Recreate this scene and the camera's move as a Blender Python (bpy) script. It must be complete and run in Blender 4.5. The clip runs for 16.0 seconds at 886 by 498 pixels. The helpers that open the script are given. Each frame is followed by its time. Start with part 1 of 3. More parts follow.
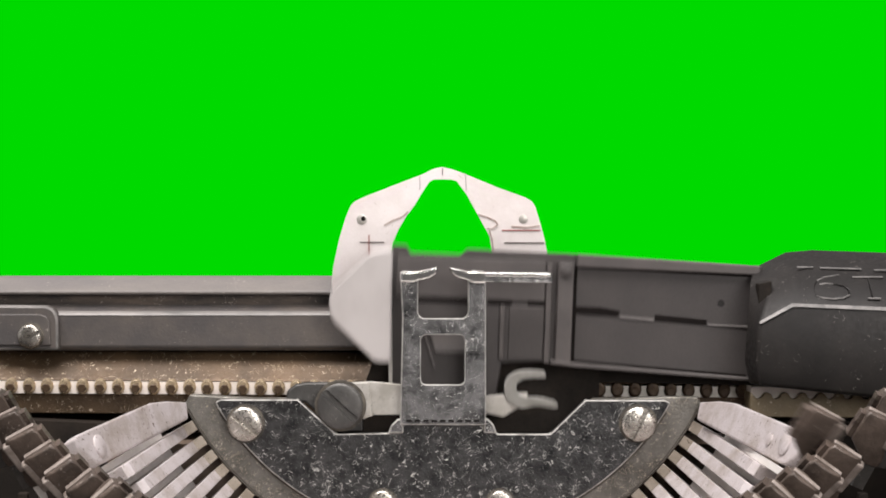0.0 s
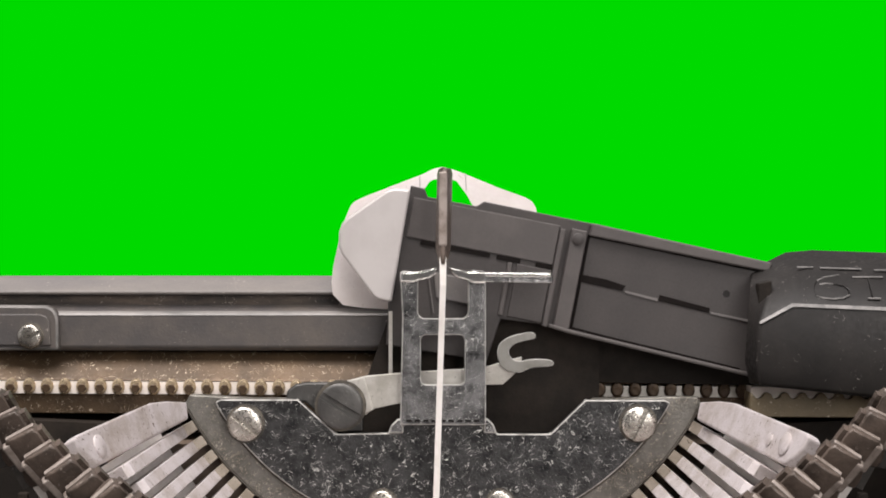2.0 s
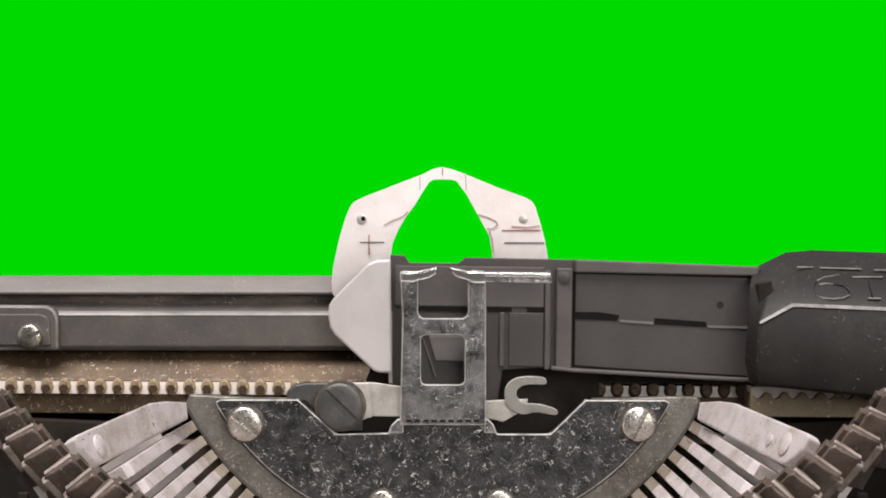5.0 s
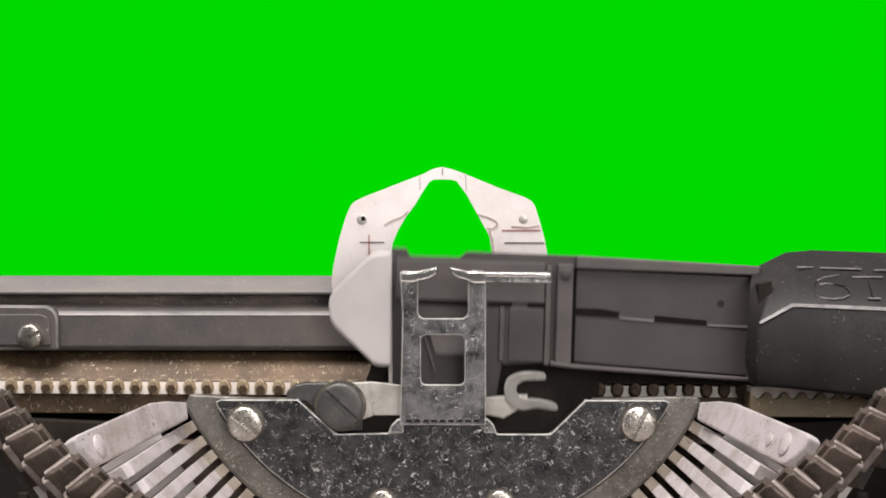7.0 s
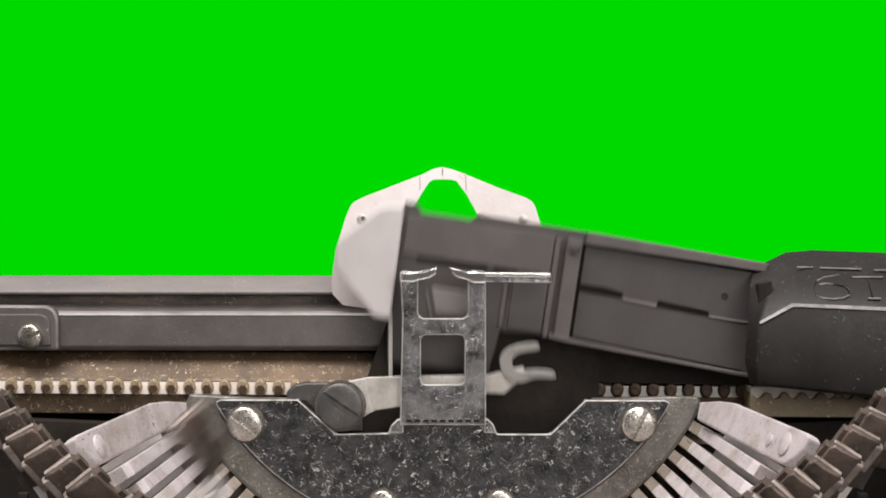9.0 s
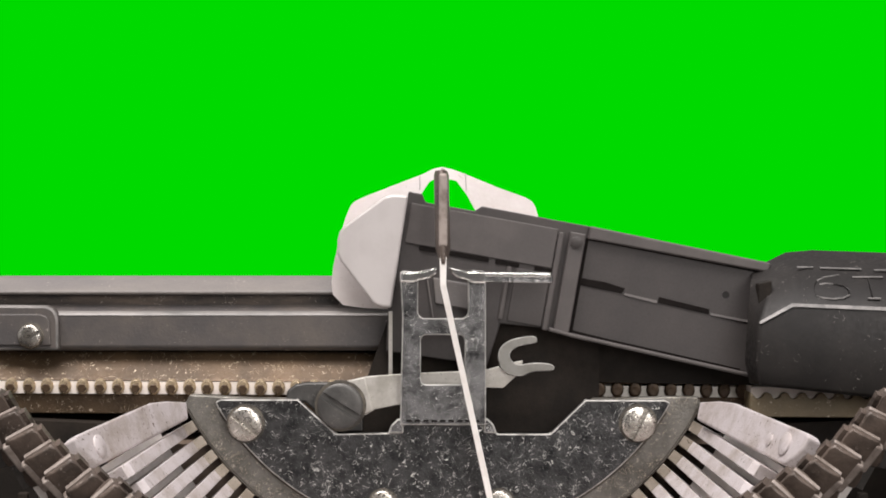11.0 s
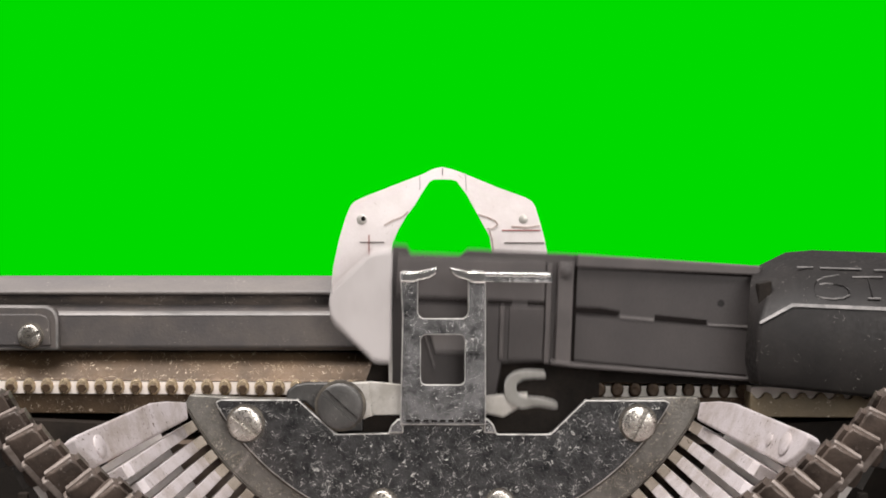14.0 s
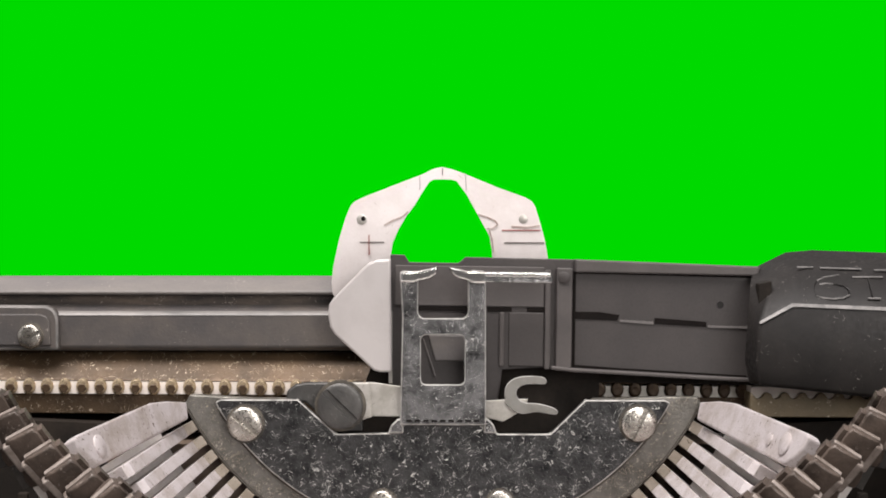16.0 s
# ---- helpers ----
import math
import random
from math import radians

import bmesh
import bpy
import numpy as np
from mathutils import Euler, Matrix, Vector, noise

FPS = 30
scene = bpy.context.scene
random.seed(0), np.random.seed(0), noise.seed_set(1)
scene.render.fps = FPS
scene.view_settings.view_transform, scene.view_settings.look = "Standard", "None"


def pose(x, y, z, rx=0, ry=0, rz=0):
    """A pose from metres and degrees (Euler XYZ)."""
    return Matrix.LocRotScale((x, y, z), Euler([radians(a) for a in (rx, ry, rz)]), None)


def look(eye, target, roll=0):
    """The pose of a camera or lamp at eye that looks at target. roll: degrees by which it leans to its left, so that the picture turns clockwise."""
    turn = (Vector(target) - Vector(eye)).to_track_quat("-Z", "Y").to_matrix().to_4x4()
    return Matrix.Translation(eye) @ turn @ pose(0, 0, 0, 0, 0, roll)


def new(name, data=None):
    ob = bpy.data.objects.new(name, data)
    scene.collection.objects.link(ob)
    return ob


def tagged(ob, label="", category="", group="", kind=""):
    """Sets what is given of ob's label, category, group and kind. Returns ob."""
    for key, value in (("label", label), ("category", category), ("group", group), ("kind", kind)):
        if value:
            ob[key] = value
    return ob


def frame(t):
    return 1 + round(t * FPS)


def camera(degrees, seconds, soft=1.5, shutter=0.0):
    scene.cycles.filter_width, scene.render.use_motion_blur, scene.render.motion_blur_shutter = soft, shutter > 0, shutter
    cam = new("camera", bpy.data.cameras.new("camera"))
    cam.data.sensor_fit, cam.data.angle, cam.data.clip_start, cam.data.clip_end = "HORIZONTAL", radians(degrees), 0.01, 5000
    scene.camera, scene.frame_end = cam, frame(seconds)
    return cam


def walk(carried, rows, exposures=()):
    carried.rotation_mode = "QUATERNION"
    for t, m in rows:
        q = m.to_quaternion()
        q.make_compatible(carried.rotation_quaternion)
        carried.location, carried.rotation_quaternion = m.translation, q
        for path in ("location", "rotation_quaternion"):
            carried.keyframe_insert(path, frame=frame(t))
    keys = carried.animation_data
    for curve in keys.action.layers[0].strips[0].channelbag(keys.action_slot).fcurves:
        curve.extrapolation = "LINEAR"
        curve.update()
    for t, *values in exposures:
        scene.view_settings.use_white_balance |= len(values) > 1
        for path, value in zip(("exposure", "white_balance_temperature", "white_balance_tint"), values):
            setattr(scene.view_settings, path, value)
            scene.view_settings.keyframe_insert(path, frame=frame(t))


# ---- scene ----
# All lengths below are in millimetres from the typing centre, x right, y away, z up.
MM = 0.001
LIFT = 0.14                     # height of the typing centre over the table
SPAN = 243.8                    # camera to the plane of the segment

cam = camera(30, 16.0, soft=1.8, shutter=0.5)
EYE = look((0, -SPAN * MM, LIFT), (0, 0, LIFT))
walk(cam, [(0, EYE), (16, EYE)])

# ---- light: an even pale surround, an unseen soft lamp above and a front fill ----
world = bpy.data.worlds.new("studio")
scene.world = world
world.use_nodes = True
world.node_tree.nodes["Background"].inputs[0].default_value = (1.0, 0.96, 0.96, 1)
world.node_tree.nodes["Background"].inputs[1].default_value = 0.42
scene.view_settings.exposure = 0.0


def soft_light(name, eye, target, w, h, power, colour):
    lamp = bpy.data.lights.new(name, "AREA")
    lamp.shape, lamp.size, lamp.size_y, lamp.energy, lamp.color = "RECTANGLE", w, h, power, colour
    ob = new(name, lamp)
    ob.matrix_world = look(eye, target)
    return ob


soft_light("softbox_above", (-0.15, -0.35, 0.95), (0, 0, 0.14), 0.7, 0.5, 15.6, (1.0, 0.94, 0.915))
soft_light("softbox_front", (0.31, -0.79, 0.42), (0, 0, 0.14), 0.4, 0.5, 3.5, (1.0, 0.95, 0.92))


# ---- materials ----
def nodes_of(name):
    m = bpy.data.materials.new(name)
    m.use_nodes = True
    return m, m.node_tree.nodes, m.node_tree.links, m.node_tree.nodes["Principled BSDF"]


def surface(name, base, metal, rough, stain=(0.5, 0.5, 0.5), stain_amount=0.3, speck=None, speck_size=1500, speck_cut=0.68,
            speck_rough=0.6, stain_size=120, bump=0.15, grain=2500, brushed=None, scratch=None, stretch=None):
    """A worn metal or painted surface: base colour, cloudy stains, fine bright or dark specks, and a fine relief."""
    m, n, l, p = nodes_of(name)
    tc = n.new("ShaderNodeTexCoord")
    vec = tc.outputs["Object"]
    if brushed:
        mp = n.new("ShaderNodeMapping")
        mp.inputs["Scale"].default_value = brushed
        l.new(vec, mp.inputs[0])
        grain_vec = mp.outputs[0]
    else:
        grain_vec = vec
    cloud = n.new("ShaderNodeTexNoise")
    cloud.inputs["Scale"].default_value, cloud.inputs["Detail"].default_value = stain_size, 6
    cloud.inputs["Roughness"].default_value = 0.65
    if stretch:
        drawn = n.new("ShaderNodeMapping")
        drawn.inputs["Scale"].default_value = stretch
        l.new(vec, drawn.inputs[0])
        l.new(drawn.outputs[0], cloud.inputs["Vector"])
    else:
        l.new(vec, cloud.inputs["Vector"])
    ramp = n.new("ShaderNodeMapRange")
    ramp.inputs["From Min"].default_value, ramp.inputs["From Max"].default_value = 0.42, 0.68
    ramp.inputs["To Max"].default_value = stain_amount
    l.new(cloud.outputs[0], ramp.inputs["Value"])
    mix = n.new("ShaderNodeMix")
    mix.data_type = "RGBA"
    mix.inputs["A"].default_value, mix.inputs["B"].default_value = (*base, 1), (*stain, 1)
    l.new(ramp.outputs[0], mix.inputs["Factor"])
    colour = mix.outputs["Result"]
    rough_base = n.new("ShaderNodeMapRange")
    rough_base.inputs["From Min"].default_value, rough_base.inputs["From Max"].default_value = 0.3, 0.7
    rough_base.inputs["To Min"].default_value, rough_base.inputs["To Max"].default_value = rough * 0.8, min(1, rough * 1.3)
    fine = n.new("ShaderNodeTexNoise")
    fine.inputs["Scale"].default_value, fine.inputs["Detail"].default_value = grain, 4
    l.new(grain_vec, fine.inputs["Vector"])
    l.new(fine.outputs[0], rough_base.inputs["Value"])
    l.new(rough_base.outputs[0], p.inputs["Roughness"])
    if speck:
        dots = n.new("ShaderNodeTexNoise")
        dots.inputs["Scale"].default_value, dots.inputs["Detail"].default_value = speck_size, 3
        dots.inputs["Distortion"].default_value = 2.5
        l.new(vec, dots.inputs["Vector"])
        cut = n.new("ShaderNodeMapRange")
        cut.inputs["From Min"].default_value, cut.inputs["From Max"].default_value = speck_cut, speck_cut + 0.06
        patch = n.new("ShaderNodeTexNoise")
        patch.inputs["Scale"].default_value, patch.inputs["Detail"].default_value = speck_size * 0.13, 3
        l.new(vec, patch.inputs["Vector"])
        lean = n.new("ShaderNodeMath")
        lean.operation = "MULTIPLY_ADD"
        lean.inputs[1].default_value = 0.24
        l.new(patch.outputs[0], lean.inputs[0])
        l.new(dots.outputs[0], lean.inputs[2])
        low_by = n.new("ShaderNodeMath")
        low_by.operation = "SUBTRACT"
        low_by.inputs[1].default_value = 0.12
        l.new(lean.outputs[0], low_by.inputs[0])
        l.new(low_by.outputs[0], cut.inputs["Value"])
        over = n.new("ShaderNodeMix")
        over.data_type = "RGBA"
        l.new(cut.outputs[0], over.inputs["Factor"])
        l.new(colour, over.inputs["A"])
        over.inputs["B"].default_value = (*speck, 1)
        colour = over.outputs["Result"]
        if metal > 0.5:
            dull = n.new("ShaderNodeMapRange")
            dull.inputs["To Min"].default_value, dull.inputs["To Max"].default_value = metal, 0.1
            l.new(cut.outputs[0], dull.inputs["Value"])
            l.new(dull.outputs[0], p.inputs["Metallic"])
    if scratch:
        # short curly hairlines: thin contour lines of one noise, broken up by another
        line = n.new("ShaderNodeTexNoise")
        line.inputs["Scale"].default_value, line.inputs["Detail"].default_value = 800, 0.8
        line.inputs["Distortion"].default_value = 1.5
        l.new(vec, line.inputs["Vector"])
        off = n.new("ShaderNodeMath")
        off.operation = "SUBTRACT"
        off.inputs[1].default_value = 0.5
        l.new(line.outputs[0], off.inputs[0])
        near = n.new("ShaderNodeMath")
        near.operation = "ABSOLUTE"
        l.new(off.outputs[0], near.inputs[0])
        thin = n.new("ShaderNodeMapRange")
        thin.inputs["From Min"].default_value, thin.inputs["From Max"].default_value = 0.005, 0.015
        thin.inputs["To Min"].default_value, thin.inputs["To Max"].default_value = 1.0, 0.0
        l.new(near.outputs[0], thin.inputs["Value"])
        gaps = n.new("ShaderNodeTexNoise")
        gaps.inputs["Scale"].default_value, gaps.inputs["Detail"].default_value = 800, 1
        l.new(vec, gaps.inputs["Vector"])
        keep = n.new("ShaderNodeMapRange")
        keep.inputs["From Min"].default_value, keep.inputs["From Max"].default_value = 0.535, 0.575
        l.new(gaps.outputs[0], keep.inputs["Value"])
        both = n.new("ShaderNodeMath")
        both.operation = "MULTIPLY"
        l.new(thin.outputs[0], both.inputs[0])
        l.new(keep.outputs[0], both.inputs[1])
        marked = n.new("ShaderNodeMix")
        marked.data_type = "RGBA"
        l.new(both.outputs[0], marked.inputs["Factor"])
        l.new(colour, marked.inputs["A"])
        marked.inputs["B"].default_value = (*scratch, 1)
        colour = marked.outputs["Result"]
    l.new(colour, p.inputs["Base Color"])
    if not (speck and metal > 0.5):
        p.inputs["Metallic"].default_value = metal
    if bump:
        b = n.new("ShaderNodeBump")
        b.inputs["Strength"].default_value, b.inputs["Distance"].default_value = bump, 0.0002
        l.new(fine.outputs[0], b.inputs["Height"])
        l.new(b.outputs[0], p.inputs["Normal"])
    return m


RAIL = surface("dark_enamel", (0.072, 0.066, 0.065), 0.0, 0.42, (0.14, 0.118, 0.1), 0.6, (0.42, 0.38, 0.34), 1300, 0.7, bump=0.2)
RAIL_TOP = surface("worn_grey_enamel", (0.13, 0.12, 0.117), 0.0, 0.5, (0.2, 0.178, 0.16), 0.8, (0.36, 0.33, 0.29), 1300, 0.69, bump=0.2, stretch=(0.3, 1, 1))
GROOVE = surface("dirty_shaded_groove", (0.03, 0.026, 0.024), 0.0, 0.5, (0.15, 0.115, 0.09), 0.9, (0.4, 0.35, 0.3), 1300, 0.66, stain_size=330, bump=0.3, stretch=(0.22, 1, 1))
# paler enamel that paints the highlight on the rail's bend and bracket edge
RIDGE_LIGHT = surface("enamel_ridge_highlight", (0.23, 0.215, 0.205), 0.1, 0.38, (0.075, 0.077, 0.074), 0.9, stain_size=260, bump=0.15, stretch=(0.3, 1, 1))
COVER = surface("black_casing", (0.0135, 0.0122, 0.0117), 0.0, 0.45, (0.027, 0.024, 0.0222), 0.8, (0.16, 0.145, 0.135), 900, 0.69, bump=0.1, grain=1600, stain_size=90)
ARM = surface("dark_grey_pressed_metal", (0.044, 0.039, 0.038), 0.1, 0.5, (0.064, 0.056, 0.053), 0.7, bump=0.08, stain_size=70)
ARM_PALE = surface("grey_pressed_metal", (0.076, 0.068, 0.066), 0.15, 0.45, (0.115, 0.102, 0.097), 0.6, bump=0.08)
SILVER = surface("satin_silver", (0.83, 0.78, 0.765), 0.1, 0.5, (0.58, 0.5, 0.47), 0.6, (0.45, 0.37, 0.33), 900, 0.7, stain_size=70, bump=0.12)
PLATE_SILVER = surface("polished_plate", (0.54, 0.51, 0.5), 0.3, 0.4, (0.44, 0.41, 0.4), 0.7, (0.4, 0.37, 0.36), 700, 0.74, stain_size=110, bump=0.04)
SPECKLED = surface("pitted_steel", (0.082, 0.082, 0.083), 0.9, 0.34, (0.017, 0.018, 0.019), 0.95, (0.4, 0.4, 0.38), 2200, 0.635, bump=0.45, stain_size=420, scratch=(0.85, 0.85, 0.81))
RIM = surface("worn_rim_steel", (0.22, 0.212, 0.192), 0.7, 0.38, (0.075, 0.07, 0.06), 0.9, (0.4, 0.35, 0.27), 1700, 0.62, bump=0.35, stain_size=220, scratch=(0.5, 0.46, 0.39))
CHROME = surface("pitted_chrome", (0.62, 0.62, 0.62), 1.0, 0.2, (0.09, 0.09, 0.09), 1.0, (0.6, 0.59, 0.56), 1700, 0.64, bump=0.2, stain_size=260, scratch=(0.9, 0.9, 0.88))
BRIGHT = surface("bright_chrome", (0.8, 0.79, 0.77), 1.0, 0.15, (0.6, 0.59, 0.57), 0.3, bump=0.1)
# rubbed edges, with the edge highlights painted into the pale colour
EDGE = surface("rubbed_edge_highlight", (0.48, 0.47, 0.445), 0.35, 0.45, (0.15, 0.146, 0.135), 0.95, stain_size=500, bump=0.1)
SCREW = surface("nickel_screw", (0.6, 0.57, 0.52), 0.95, 0.27, (0.3, 0.27, 0.23), 0.8, (0.16, 0.14, 0.11), 1500, 0.66, stain_size=420, bump=0.25)
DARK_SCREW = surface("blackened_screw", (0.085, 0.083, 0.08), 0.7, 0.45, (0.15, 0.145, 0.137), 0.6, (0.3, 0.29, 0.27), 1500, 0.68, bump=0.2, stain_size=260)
BROWN = surface("tarnished_brass", (0.066, 0.042, 0.023), 0.3, 0.5, (0.14, 0.09, 0.05), 0.8, (0.4, 0.31, 0.21), 1500, 0.675, bump=0.4, stain_size=110, scratch=(0.5, 0.42, 0.31))
BRASS = surface("brass_pin", (0.62, 0.5, 0.34), 0.6, 0.28, (0.14, 0.09, 0.045), 0.7, stain_size=600, bump=0.1)
BRONZE_SHADE = surface("dark_bronze_and_shade", (0.05, 0.03, 0.016), 0.3, 0.45, (0.1, 0.062, 0.034), 0.8, stain_size=700, bump=0.2)
BRASS_DULL = surface("pale_brass", (0.23, 0.18, 0.11), 0.2, 0.45, (0.15, 0.12, 0.075), 0.7, (0.6, 0.52, 0.4), 900, 0.66, bump=0.3)
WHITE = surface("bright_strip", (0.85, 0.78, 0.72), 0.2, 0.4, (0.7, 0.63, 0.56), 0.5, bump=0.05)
FIN = surface("dusty_nickel_fin", (0.55, 0.505, 0.51), 0.12, 0.5, (0.32, 0.27, 0.235), 0.8, (0.17, 0.135, 0.11), 800, 0.64, bump=0.3, stain_size=200)
TOOTH = surface("oily_steel_tooth", (0.34, 0.3, 0.25), 0.25, 0.5, (0.2, 0.165, 0.125), 0.8, (0.12, 0.09, 0.06), 900, 0.64, bump=0.3, stain_size=300)
BAR = surface("steel_typebar", (0.86, 0.83, 0.8), 0.2, 0.35, (0.6, 0.55, 0.5), 0.4, stain_size=300, bump=0.1)
SLUG = surface("inky_type_slug", (0.115, 0.087, 0.071), 0.1, 0.42, (0.034, 0.026, 0.021), 0.9, (0.24, 0.2, 0.175), 1000, 0.66, stain_size=260, bump=0.4)
CASING_LIGHT = surface("casing_highlight", (0.235, 0.224, 0.217), 0.1, 0.45, (0.045, 0.046, 0.044), 0.95, stain_size=420, bump=0.15)
BLACK = surface("black_frame", (0.019, 0.0165, 0.0145), 0.0, 0.6, (0.04, 0.032, 0.026), 0.7, bump=0.2)
LEVER = surface("dull_steel_lever", (0.27, 0.265, 0.245), 0.45, 0.4, (0.16, 0.155, 0.135), 0.75, bump=0.1, stain_size=250)
INK = surface("dark_mark", (0.06, 0.045, 0.04), 0.0, 0.6, (0.12, 0.09, 0.08), 0.6, stain_size=600, bump=0)
SLUG_BACK = surface("rubbed_slug_back", (0.36, 0.31, 0.28), 0.2, 0.4, (0.14, 0.11, 0.09), 0.9, stain_size=400, bump=0.1)
# serves the grime round the screws and the painted shadow line
GRIME_SHADE = surface("oily_grime_and_shade", (0.05, 0.044, 0.036), 0.1, 0.55, (0.16, 0.14, 0.11), 0.7, stain_size=500, bump=0.3)
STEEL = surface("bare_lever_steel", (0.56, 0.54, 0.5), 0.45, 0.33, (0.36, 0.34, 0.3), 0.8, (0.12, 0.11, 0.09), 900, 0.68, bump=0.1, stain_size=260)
HOLLOW = surface("oily_brown_hollow", (0.19, 0.14, 0.105), 0.0, 0.6, (0.1, 0.075, 0.057), 0.8, stain_size=300, bump=0.2)
SLIT = surface("dark_gap", (0.01, 0.0085, 0.008), 0.0, 0.9, (0.018, 0.015, 0.014), 0.5, bump=0)
SLIT.node_tree.nodes["Principled BSDF"].inputs["Specular IOR Level"].default_value = 0.05
BLACK.node_tree.nodes["Principled BSDF"].inputs["Specular IOR Level"].default_value = 0.06
COVER.node_tree.nodes["Principled BSDF"].inputs["Specular IOR Level"].default_value = 0.27
RED_INK = surface("red_mark", (0.28, 0.05, 0.04), 0.0, 0.6, (0.2, 0.06, 0.05), 0.6, stain_size=600, bump=0)
SMUDGE = surface("brown_smudge", (0.33, 0.25, 0.22), 0.0, 0.6, (0.6, 0.53, 0.5), 0.9, stain_size=900, bump=0)
WALL = surface("dark_grey_paint", (0.11, 0.106, 0.104), 0.0, 0.7, (0.14, 0.135, 0.132), 0.5, stain_size=4, bump=0.05, grain=120)
TABLE = surface("dark_table", (0.05, 0.04, 0.035), 0.0, 0.5, (0.08, 0.06, 0.05), 0.5, stain_size=12, bump=0.05, grain=200)

GREEN, gn, gl, gp = nodes_of("chroma_green")
gp.inputs["Base Color"].default_value = (0, 0, 0, 1)
gp.inputs["Specular IOR Level"].default_value = 0
gp.inputs["Emission Color"].default_value = (0.0, 0.694, 0.0, 1)
gp.inputs["Emission Strength"].default_value = 1.0


# ---- building helpers ----
BASE = {}


def thing(name, base, label, category, group="", kind=""):
    """An empty at base (mm) that carries the parts of one thing."""
    ob = new(name)
    ob.empty_display_size = 0.005
    ob.location = (base[0] * MM, base[1] * MM, LIFT + base[2] * MM)
    BASE[ob] = Vector(base)
    return tagged(ob, label, category, group, kind)


def part(name, bm, material, parent, label="", bevel=0.0, smooth=False, edge=None):
    """Links a bmesh (mm, from the typing centre) as one mesh under a thing or a part."""
    base = BASE[parent]
    for v in bm.verts:
        v.co = (v.co - base) * MM
    bmesh.ops.recalc_face_normals(bm, faces=bm.faces)
    me = bpy.data.meshes.new(name)
    bm.to_mesh(me)
    bm.free()
    me.materials.append(material)
    ob = new(name, me)
    ob.parent = parent
    BASE[ob] = base
    if bevel:
        mod = ob.modifiers.new("edge", "BEVEL")
        mod.width, mod.segments, mod.limit_method, mod.angle_limit = bevel * MM, 2, "ANGLE", radians(35)
        mod.harden_normals = False
        if edge:
            me.materials.append(edge)
            mod.material = 1
    if smooth:
        me.polygons.foreach_set("use_smooth", [True] * len(me.polygons))
        me.set_sharp_from_angle(angle=radians(40))
    return tagged(ob, label)


def plate(outline, front, back, holes=(), bm=None):
    """A flat plate with an outline and holes in x and z, from y = front to y = back."""
    made = bm or bmesh.new()
    b = bmesh.new()
    edges = []
    for ring in (outline, *holes):
        vs = [b.verts.new((x, front, z)) for x, z in ring]
        edges += [b.edges.new((vs[i], vs[(i + 1) % len(vs)])) for i in range(len(vs))]
    bmesh.ops.triangle_fill(b, use_beauty=True, use_dissolve=not holes, edges=edges)
    got = bmesh.ops.extrude_face_region(b, geom=b.faces[:])
    for v in got["geom"]:
        if isinstance(v, bmesh.types.BMVert):
            v.co.y = back
    me = bpy.data.meshes.new("piece")
    b.to_mesh(me)
    b.free()
    made.from_mesh(me)
    bpy.data.meshes.remove(me)
    return made


def profile(ring, x0, x1):
    """A bar along x with a section given in y and z."""
    bm = bmesh.new()
    a = [bm.verts.new((x0, y, z)) for y, z in ring]
    b = [bm.verts.new((x1, y, z)) for y, z in ring]
    n = len(ring)
    for i in range(n):
        bm.faces.new((a[i], a[(i + 1) % n], b[(i + 1) % n], b[i]))
    bm.faces.new(a)
    bm.faces.new(b[::-1])
    return bm


def box(x0, x1, y0, y1, z0, z1, bm=None):
    return plate([(x0, z0), (x1, z0), (x1, z1), (x0, z1)], y0, y1, bm=bm)


def rounded(points, times=2):
    """An outline with its corners cut off again and again."""
    for _ in range(times):
        out = []
        for (x0, z0), (x1, z1) in zip(points, points[1:] + points[:1]):
            out += [(x0 * 0.75 + x1 * 0.25, z0 * 0.75 + z1 * 0.25), (x0 * 0.25 + x1 * 0.75, z0 * 0.25 + z1 * 0.75)]
        points = out
    return points


def round_box(x0, x1, z0, z1, r, n=4):
    """Outline of a rectangle with rounded corners."""
    out = []
    for cx, cz, a in ((x1 - r, z1 - r, 0), (x0 + r, z1 - r, 90), (x0 + r, z0 + r, 180), (x1 - r, z0 + r, 270)):
        out += [(cx + r * math.cos(radians(a + 90 * i / n)), cz + r * math.sin(radians(a + 90 * i / n))) for i in range(n + 1)]
    return out


def lathe(cx, cz, rings, n=32, bm=None):
    """A turned body about an axis along y; rings of radius and y, from the back to the front."""
    bm = bm or bmesh.new()
    loops = []
    for r, y in rings:
        loops.append([bm.verts.new((cx + r * math.cos(2 * math.pi * i / n), y, cz + r * math.sin(2 * math.pi * i / n))) for i in range(n)])
    for a, b in zip(loops, loops[1:]):
        for i in range(n):
            bm.faces.new((a[i], a[(i + 1) % n], b[(i + 1) % n], b[i]))
    bm.faces.new(loops[0])
    bm.faces.new(loops[-1][::-1])
    return bm


def screw(parent, cx, cz, r, y, high, turn, material, dome=0.14):
    """A slotted screw head whose slot is a real cut between two half heads over a sunk disc."""
    part_of = part("screw", lathe(cx, cz, [(r, y), (r, y - high * 0.58), (r * 0.97, y - high * 0.66)], 40), material, parent, "slotted screw", smooth=True)
    part("grime_ring", lathe(cx, cz, [(r * 1.14, y + 0.3), (r * 1.14, y - 0.13), (r * 1.08, y - 0.16)], 40), GRIME_SHADE, part_of, "dark grime round the screw", smooth=True)
    w = r * 0.15
    for side in (1, -1):
        flat = []
